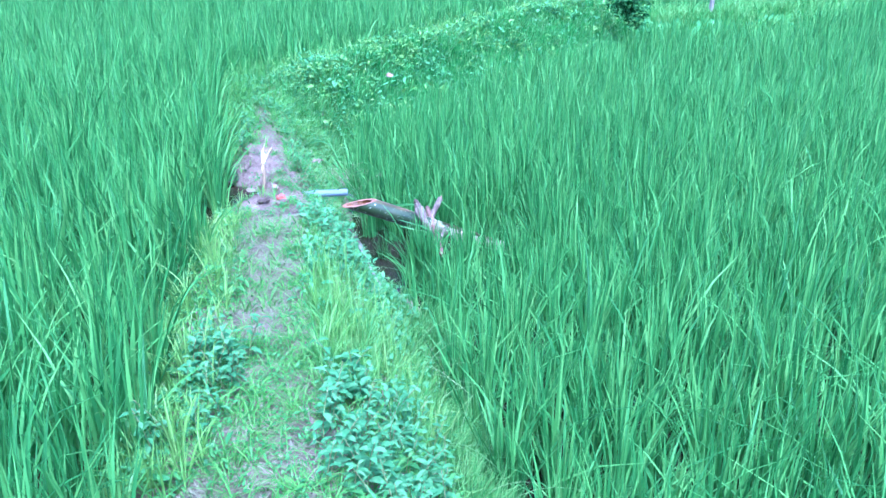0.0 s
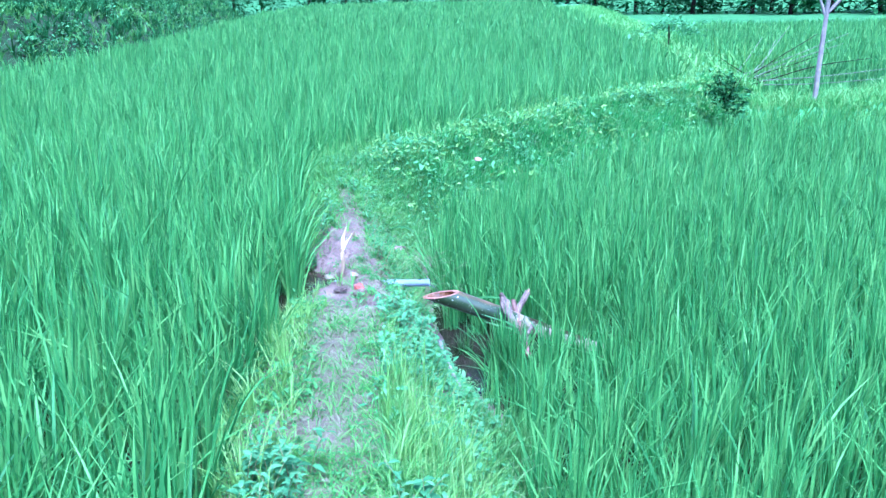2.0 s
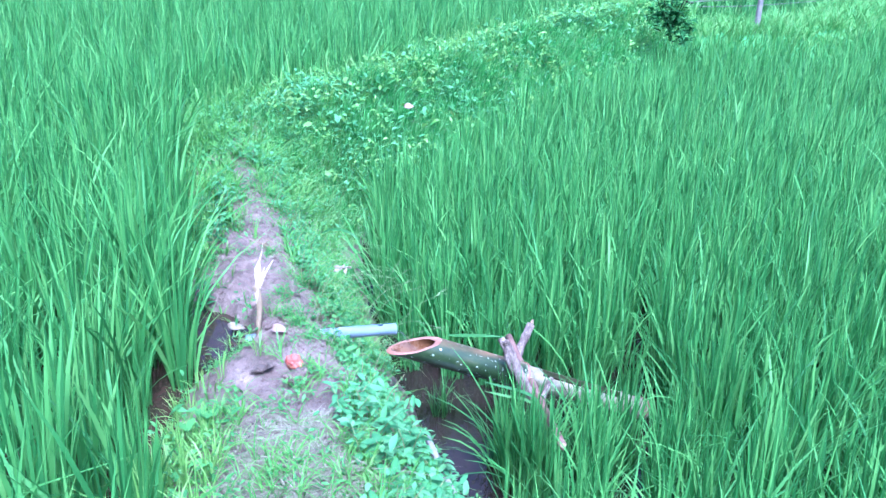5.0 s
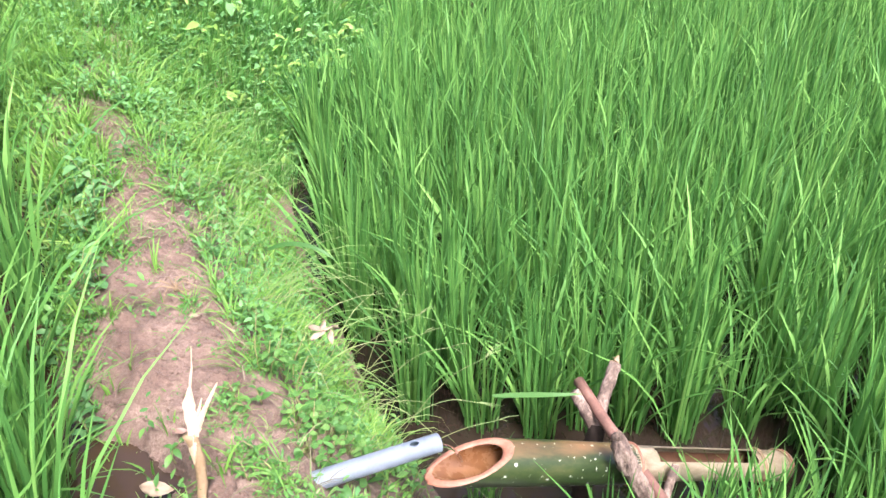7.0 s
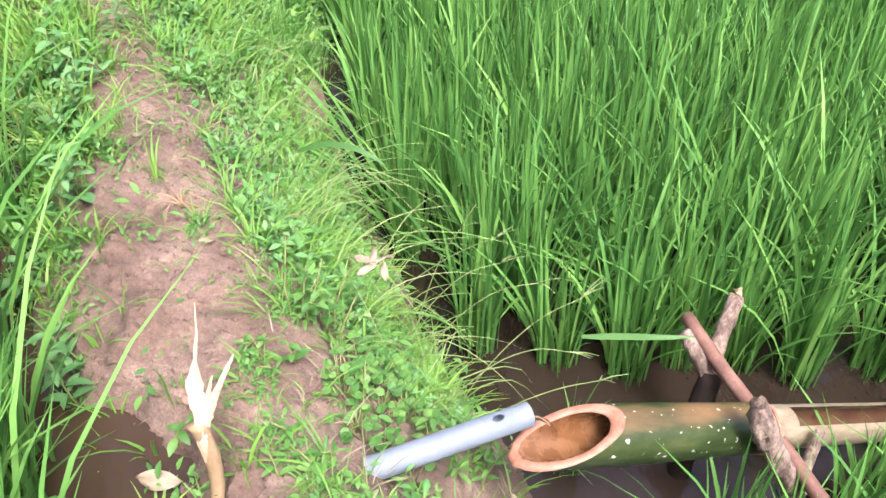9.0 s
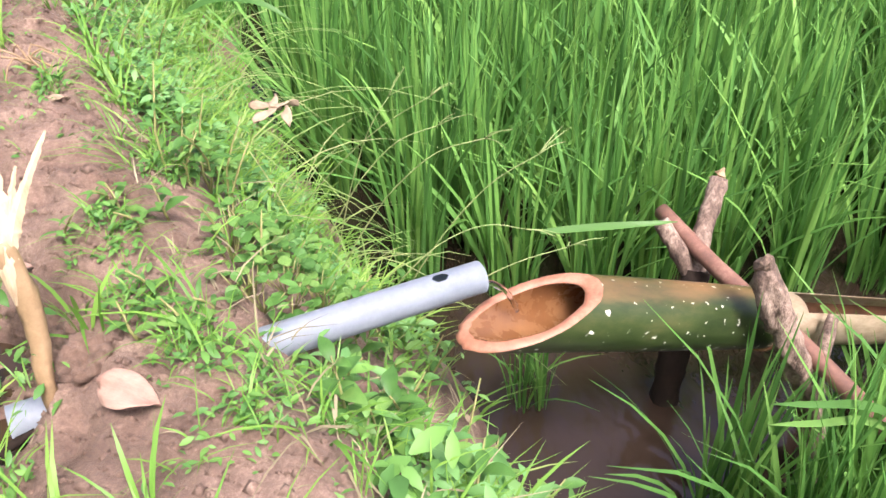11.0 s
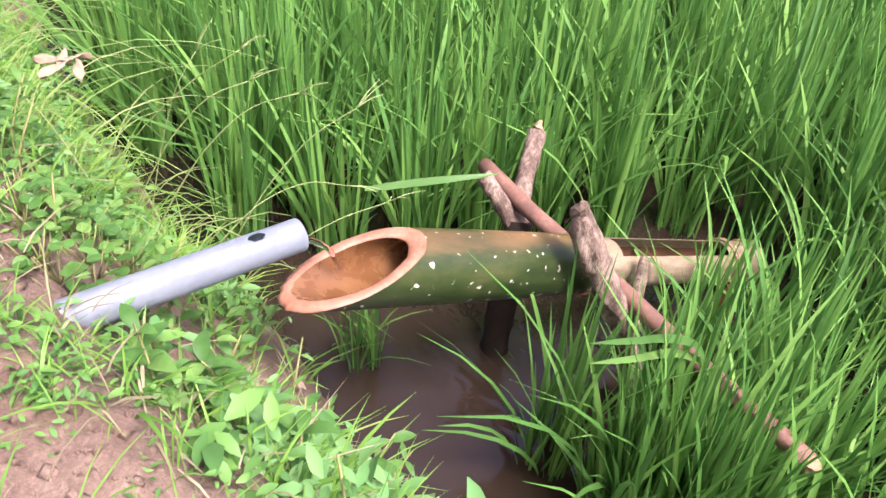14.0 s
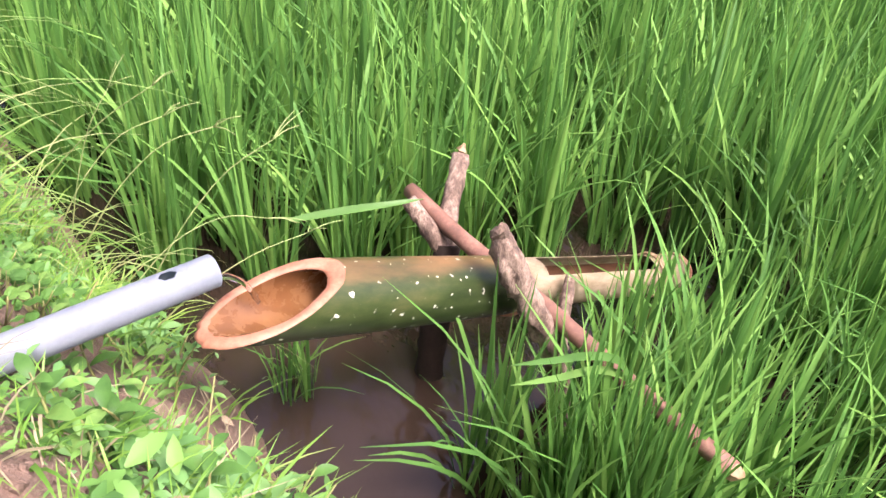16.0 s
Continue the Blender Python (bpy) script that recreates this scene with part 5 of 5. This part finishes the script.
root = thing("pale_root", Matrix(), "pale bleached root lying down the bank's slope", "root")
limb([(-0.55, 4.68, 0.40), (-0.49, 4.50, 0.36), (-0.42, 4.36, 0.30), (-0.33, 4.20, 0.26), (-0.26, 4.08, 0.21)], 0.012, 0.006, root, "shaft", PALEBARK, 32)
roots = thing("root_tuft", Matrix(), "dry brown roots sticking out of the mud", "roots")
for k in range(7):
    a = k * 0.9
    limb([(-1.25 + 0.01 * k, 5.70, 0.69), (-1.25 + 0.03 * math.cos(a), 5.70 + 0.03 * math.sin(a), 0.735), (-1.25 + 0.07 * math.cos(a), 5.69 + 0.05 * math.sin(a), 0.715)], 0.0025, 0.001, roots, "root", STICKBARK, 33 + k, 6, 5)


# fallen and broad leaves that cross the water
def long_leaf(points, width, mat, label, name="long_leaf"):
    n = 14
    c = smooth_line(points, n)
    d = np.gradient(c, axis=0)
    side = np.cross(d, (0, -0.6, 0.8))
    side /= np.linalg.norm(side, axis=1)[:, None] + 1e-9
    w = np.interp(np.linspace(0, 1, n), [0, 0.15, 0.5, 0.85, 1], [0.5, 0.9, 1, 0.6, 0.05]) * width / 2
    v = np.stack([c - side * w[:, None] + (0, 0, width * 0.12), c, c + side * w[:, None] + (0, 0, width * 0.12)], 1).reshape(-1, 3)
    i = (np.arange(n - 1)[:, None] * 3 + np.arange(2)[None, :]).ravel()
    return tagged(new(name, quick_mesh(name, v, np.stack([i, i + 1, i + 4, i + 3], -1), mat, True)), label, "leaf", "long leaves over the water")


long_leaf([(-0.435, 5.515, 0.348), (-0.35, 5.485, 0.362), (-0.27, 5.455, 0.374), (-0.2, 5.44, 0.376)], 0.015, LEAF, "single rice leaf bent flat above the water")
long_leaf([(-1.0, 5.83, 0.715), (-0.95, 5.805, 0.742), (-0.90, 5.78, 0.748), (-0.855, 5.755, 0.738), (-0.82, 5.735, 0.715)], 0.014, LEAF, "broad grass leaf arching over the bank")
long_leaf([(-0.10, 4.93, 0.30), (-0.14, 4.945, 0.385), (-0.18, 4.95, 0.406), (-0.26, 4.95, 0.432), (-0.335, 4.95, 0.456)], 0.013, LEAF, "rice leaf bent flat in front of the post")
long_leaf([(-0.08, 4.92, 0.27), (-0.115, 4.94, 0.34), (-0.15, 4.95, 0.362), (-0.253, 4.95, 0.392), (-0.329, 4.95, 0.414)], 0.013, LEAF, "rice leaf bent flat in front of the post")

# water running from the pipe into the bamboo mouth
m, nn, ll = material("clear_water")
nn["Principled BSDF"].inputs["Transmission Weight"].default_value = 1.0
nn["Principled BSDF"].inputs["Roughness"].default_value = 0.05
nn["Principled BSDF"].inputs["IOR"].default_value = 1.33
CLEAR = m
stream = thing("water_stream", Matrix(), "thin clear stream of water falling from the pipe", "water")
limb([(-0.672, 5.163, 0.560), (-0.650, 5.167, 0.558), (-0.630, 5.168, 0.545), (-0.613, 5.167, 0.520), (-0.606, 5.166, 0.498)], 0.0046, 0.0032, stream, "jet", CLEAR, 50, 18, 12, "", 0.5)

# ---- trees and brush beyond ----


def crown(centres, spread, count, size, mat, name="crown"):
    c = np.asarray(centres, float)
    p = c[RNG.integers(0, len(c), count)] + RNG.normal(0, 1, (count, 3)) * spread
    return quick_mesh(name, *leaf_carpet(p, size, 0.0), mat)


def bank_tufts(a, c, n, tall, width, per, mat, name, label, top):
    i, u = RNG.integers(0, len(a), n), RNG.uniform(0.0, 1.0, n)
    p = a[i] * (1 - u)[:, None] + c[i] * u[:, None]
    z = np.interp(u, [0, 0.2, 0.6, 1.0], [-0.1, 0, 0, -top]) + top
    v = tufts(np.c_[p + RNG.normal(0, 0.1, (n, 2)), z], per, tall, width, 3, 0.6)
    tagged(new(name, quick_mesh(name, *v, mat)), label, "grass", kind="stuff")


bank_tufts(far_bank[0][:110], far_bank[1][:110], 2600, 0.28, 0.034, 7, BANKGREEN, "far_bank_grass", "rough pale grass on the far bank", 0.68)
bank_tufts(cross_bank[0][:60], cross_bank[1][:60], 2400, 0.22, 0.013, 7, BANKGREEN, "cross_bank_weeds", "thick pale grass and weeds on the cross bank", 0.42)
bank_tufts(cross_bank[0], cross_bank[1], 2400, 0.24, 0.02, 7, BANKGREEN, "cross_bank_grass", "rough pale grass on the cross bank", 0.42)

pole_tree = thing("young_tree", pose(0.27, 0.8, 0.04), "slim pale-barked young tree on the cross bank", "tree", "trees on the cross bank")
limb([(3.98, 13.2, 0.2), (4.0, 13.2, 1.0), (4.03, 13.21, 1.6), (4.06, 13.2, 2.4), (4.05, 13.2, 3.3)], 0.04, 0.024, pole_tree, "trunk", PALEBARK, 21, 24, 12, "", 0.3)
limb([(4.03, 13.21, 1.75), (4.2, 13.2, 1.95), (4.34, 13.2, 2.15), (4.42, 13.2, 2.5)], 0.028, 0.012, pole_tree, "limb", PALEBARK, 23)
limb([(4.03, 13.21, 1.7), (3.93, 13.25, 2.0), (3.9, 13.3, 2.5)], 0.022, 0.012, pole_tree, "limb", PALEBARK, 24)
child("crown", crown([(4.4, 13.2, 2.6), (3.9, 13.3, 2.7), (4.05, 13.2, 3.4)], (0.22, 0.22, 0.22), 260, 0.09, WEED), pole_tree, "sparse green leaves")
second_tree = thing("tree", Matrix(), "straight grey-brown tree trunk on the far bank", "tree", "trees on the cross bank")
limb([(7.3, 16.9, 0.2), (7.3, 16.9, 2.0), (7.4, 16.9, 4.2)], 0.095, 0.08, second_tree, "trunk", BARK, 22)
limb([(7.38, 16.9, 3.6), (8.0, 16.8, 4.6), (8.4, 16.8, 5.3)], 0.06, 0.03, second_tree, "limb", BARK, 25)
limb([(7.4, 16.9, 4.0), (7.0, 17.0, 4.9), (6.8, 17.2, 5.5)], 0.06, 0.03, second_tree, "limb", BARK, 26)
child("crown", crown([(8.3, 16.8, 5.4), (6.9, 17.1, 5.6), (7.5, 16.9, 5.8)], (0.6, 0.6, 0.5), 1500, 0.16, DARKLEAF), second_tree)
sapling = thing("sapling", Matrix(), "thin sapling with sparse feathery leaves on the bank", "tree")
limb([(3.2, 22, 0.5), (3.22, 22, 0.9), (3.2, 22, 1.35)], 0.03, 0.015, sapling, "trunk", DARKWOOD, 27)
child("crown", crown([(2.95, 22, 1.25), (3.45, 22, 1.3), (3.2, 22, 1.45), (2.75, 22, 1.15), (3.65, 22, 1.2)], (0.17, 0.17, 0.07), 300, 0.13, PALEWEED), sapling)
bush = thing("dark_bush", pose(0.22, 0.85, 0.06), "small dark green bush at the bend of the bank", "bush")
for k in range(5):
    limb([(2.45, 11.95, 0.55), (2.45 + 0.1 * math.cos(k * 1.3), 11.95 + 0.1 * math.sin(k * 1.3), 0.75), (2.45 + 0.2 * math.cos(k * 1.3), 11.95 + 0.2 * math.sin(k * 1.3), 0.95)], 0.01, 0.004, bush, "stem", DARKWOOD, 60 + k, 6, 6)
child("crown", crown([(2.40, 11.9, 0.92), (2.48, 11.9, 0.80), (2.42, 11.95, 0.66), (2.60, 11.85, 0.62), (2.52, 11.8, 0.5), (2.3, 11.9, 0.74)], (0.08, 0.08, 0.06), 700, 0.07, DARKLEAF), bush)


def brush_pile():
    t = thing("brush_pile", Matrix(), "heap of cut bamboo branches with withered leaves on the bank", "brush pile")
    r = random.Random(4)
    tips = [(5.0, 16.6, 1.35), (4.6, 16.9, 1.5), (5.4, 16.4, 1.2), (5.9, 16.3, 0.95), (6.2, 16.4, 0.75), (4.4, 17.0, 1.25), (5.2, 16.5, 1.05), (6.0, 16.0, 0.62), (4.1, 16.8, 1.3), (3.2, 16.4, 1.05), (4.8, 16.2, 0.9), (5.6, 16.8, 1.35)]
    for k, tip in enumerate(tips):
        root = (3.55 + r.uniform(-0.15, 0.4), 16.1 + r.uniform(-0.3, 0.3), 0.5 + r.uniform(0, 0.2))
        mid = tuple((a + c) / 2 + r.uniform(-0.05, 0.1) for a, c in zip(root, tip))
        limb([root, mid, tip], 0.013, 0.005, t, "branch", CANE if k % 3 else DARKWOOD, 70 + k, 10, 6)
    p = np.array([(3.7, 16.1, 0.65), (4.2, 16.3, 0.7), (3.5, 16.1, 0.9), (4.5, 16.4, 0.8)])[RNG.integers(0, 4, 240)] + RNG.normal(0, 1, (240, 3)) * (0.25, 0.25, 0.1)
    ends = np.asarray(tips)[RNG.integers(0, len(tips), 240)]
    p = np.r_[p, ends + (np.array((3.7, 16.1, 0.6)) - ends) * RNG.uniform(0, 0.8, (240, 1)) + RNG.normal(0, 0.03, (240, 3))]
    a = RNG.uniform(0, 6.28, 480)
    child("withered_leaves", quick_mesh("withered_leaves", *blades(p, np.r_[RNG.uniform(0.1, 0.45, 240), RNG.uniform(0.03, 0.14, 240)], np.full(480, 0.018), RNG.uniform(0.05, 0.3, 480), a, 3), GRASS), t, "withered leaves")


brush_pile()

# the grown-over slope beside the upper paddy
slope = side_bank("ground_slope", [(-17, 8), (-16.5, 16), (-17, 24), (-19.5, 36), (-27, 62)], [(-11.2, 7), (-10.6, 16), (-10.8, 22), (-13.2, 34), (-19.5, 60)], 1.9, "overgrown earth slope beside the upper paddy", SCRUB)
bank_tufts(slope[0], slope[1], 2600, 0.5, 0.04, 7, DARKLEAF, "slope_scrub", "dark scrub on the slope", 1.9)
bank_tufts(slope[0], slope[1], 3000, 0.3, 0.03, 7, GRASS, "slope_grass", "rank grass and weeds on the slope", 1.9)
i, u = RNG.integers(0, 110, 2600), RNG.uniform(0.1, 1.0, 2600)
p = slope[0][i] * (1 - u)[:, None] + slope[1][i] * u[:, None]
p = np.c_[p, np.interp(u, [0, 0.2, 0.6, 1.0], [1.8, 1.9, 1.9, 0.1]) + 0.1]
p = p[bumps(p[:, 0], p[:, 1], 0.5, 1.0, 51.0) > -0.15]
p = np.repeat(p, 14, 0) + RNG.normal(0, 1, (len(p) * 14, 3)) * (0.16, 0.16, 0.12)
for name, mat, label, keep in (("slope_weeds", PALEWEED, "pale broad-leaved weeds on the slope", slice(0, None, 3)), ("slope_bushes", DARKLEAF, "dark low bushes on the slope", slice(1, None, 3)), ("slope_leaves", WEED, "mixed green leaves on the slope", slice(2, None, 3))):
    tagged(new(name, quick_mesh(name, *leaf_carpet(p[keep], 0.10, 0.05), mat)), label, "weeds", kind="stuff")


def forest_tree(at, tall, wide, seed):
    r = random.Random(seed)
    t = thing("forest_tree", pose(*at), "dark leafy tree at the edge of the woods", "tree", "trees at the wood's edge")
    limb([(0, 0, -0.3), (0.1, 0, tall * 0.3), (0.05, 0.1, tall * 0.7)], 0.2, 0.08, t, "trunk", DARKWOOD, seed, 10, 8)
    cs = []
    for k in range(7):
        a = k * 0.9 + r.uniform(-0.3, 0.3)
        end = (wide * 0.6 * math.cos(a), wide * 0.6 * math.sin(a), tall * r.uniform(0.3, 0.95))
        limb([(0.05, 0.05, end[2] * 0.6), (end[0] * 0.5, end[1] * 0.5, end[2] * 0.85), end], 0.07, 0.02, t, "limb", DARKWOOD, seed + k, 6, 6)
        cs.append(end)
    cs += [(r.uniform(-1, 1) * wide * 0.6, r.uniform(-1, 1) * wide * 0.6, tall * r.uniform(0.08, 0.3)) for _ in range(6)]
    child("crown", crown(cs, (wide * 0.22, wide * 0.22, tall * 0.09), 650, 0.62, DARKLEAF), t)
    return t


FIRST = [forest_tree((13.5, 78, 0), 7, 3.2, 5), forest_tree((20, 72, 0), 6, 3.0, 15), forest_tree((27, 68, 0), 7.5, 3.4, 25)]
for k in range(16):
    a = (3.0 + k * 3.0, 88 - k * 1.7 + 4 * math.sin(k * 2.3), -0.2)
    copy_thing(FIRST[k % 3], pose(*a, 0, 0, k * 67))
for k, (a, c) in enumerate([(-18.5, 19.5), (-17.8, 24), (-19, 28), (-20, 33), (-22, 39), (-18.2, 14)]):
    copy_thing(FIRST[k % 3], pose(a, c, 1.6, 0, 0, k * 50))
for k in range(12):
    copy_thing(FIRST[k % 3], pose(-48 + 4.6 * k, 112 + 4 * math.sin(k * 1.7), 0.2, 0, 0, k * 80))
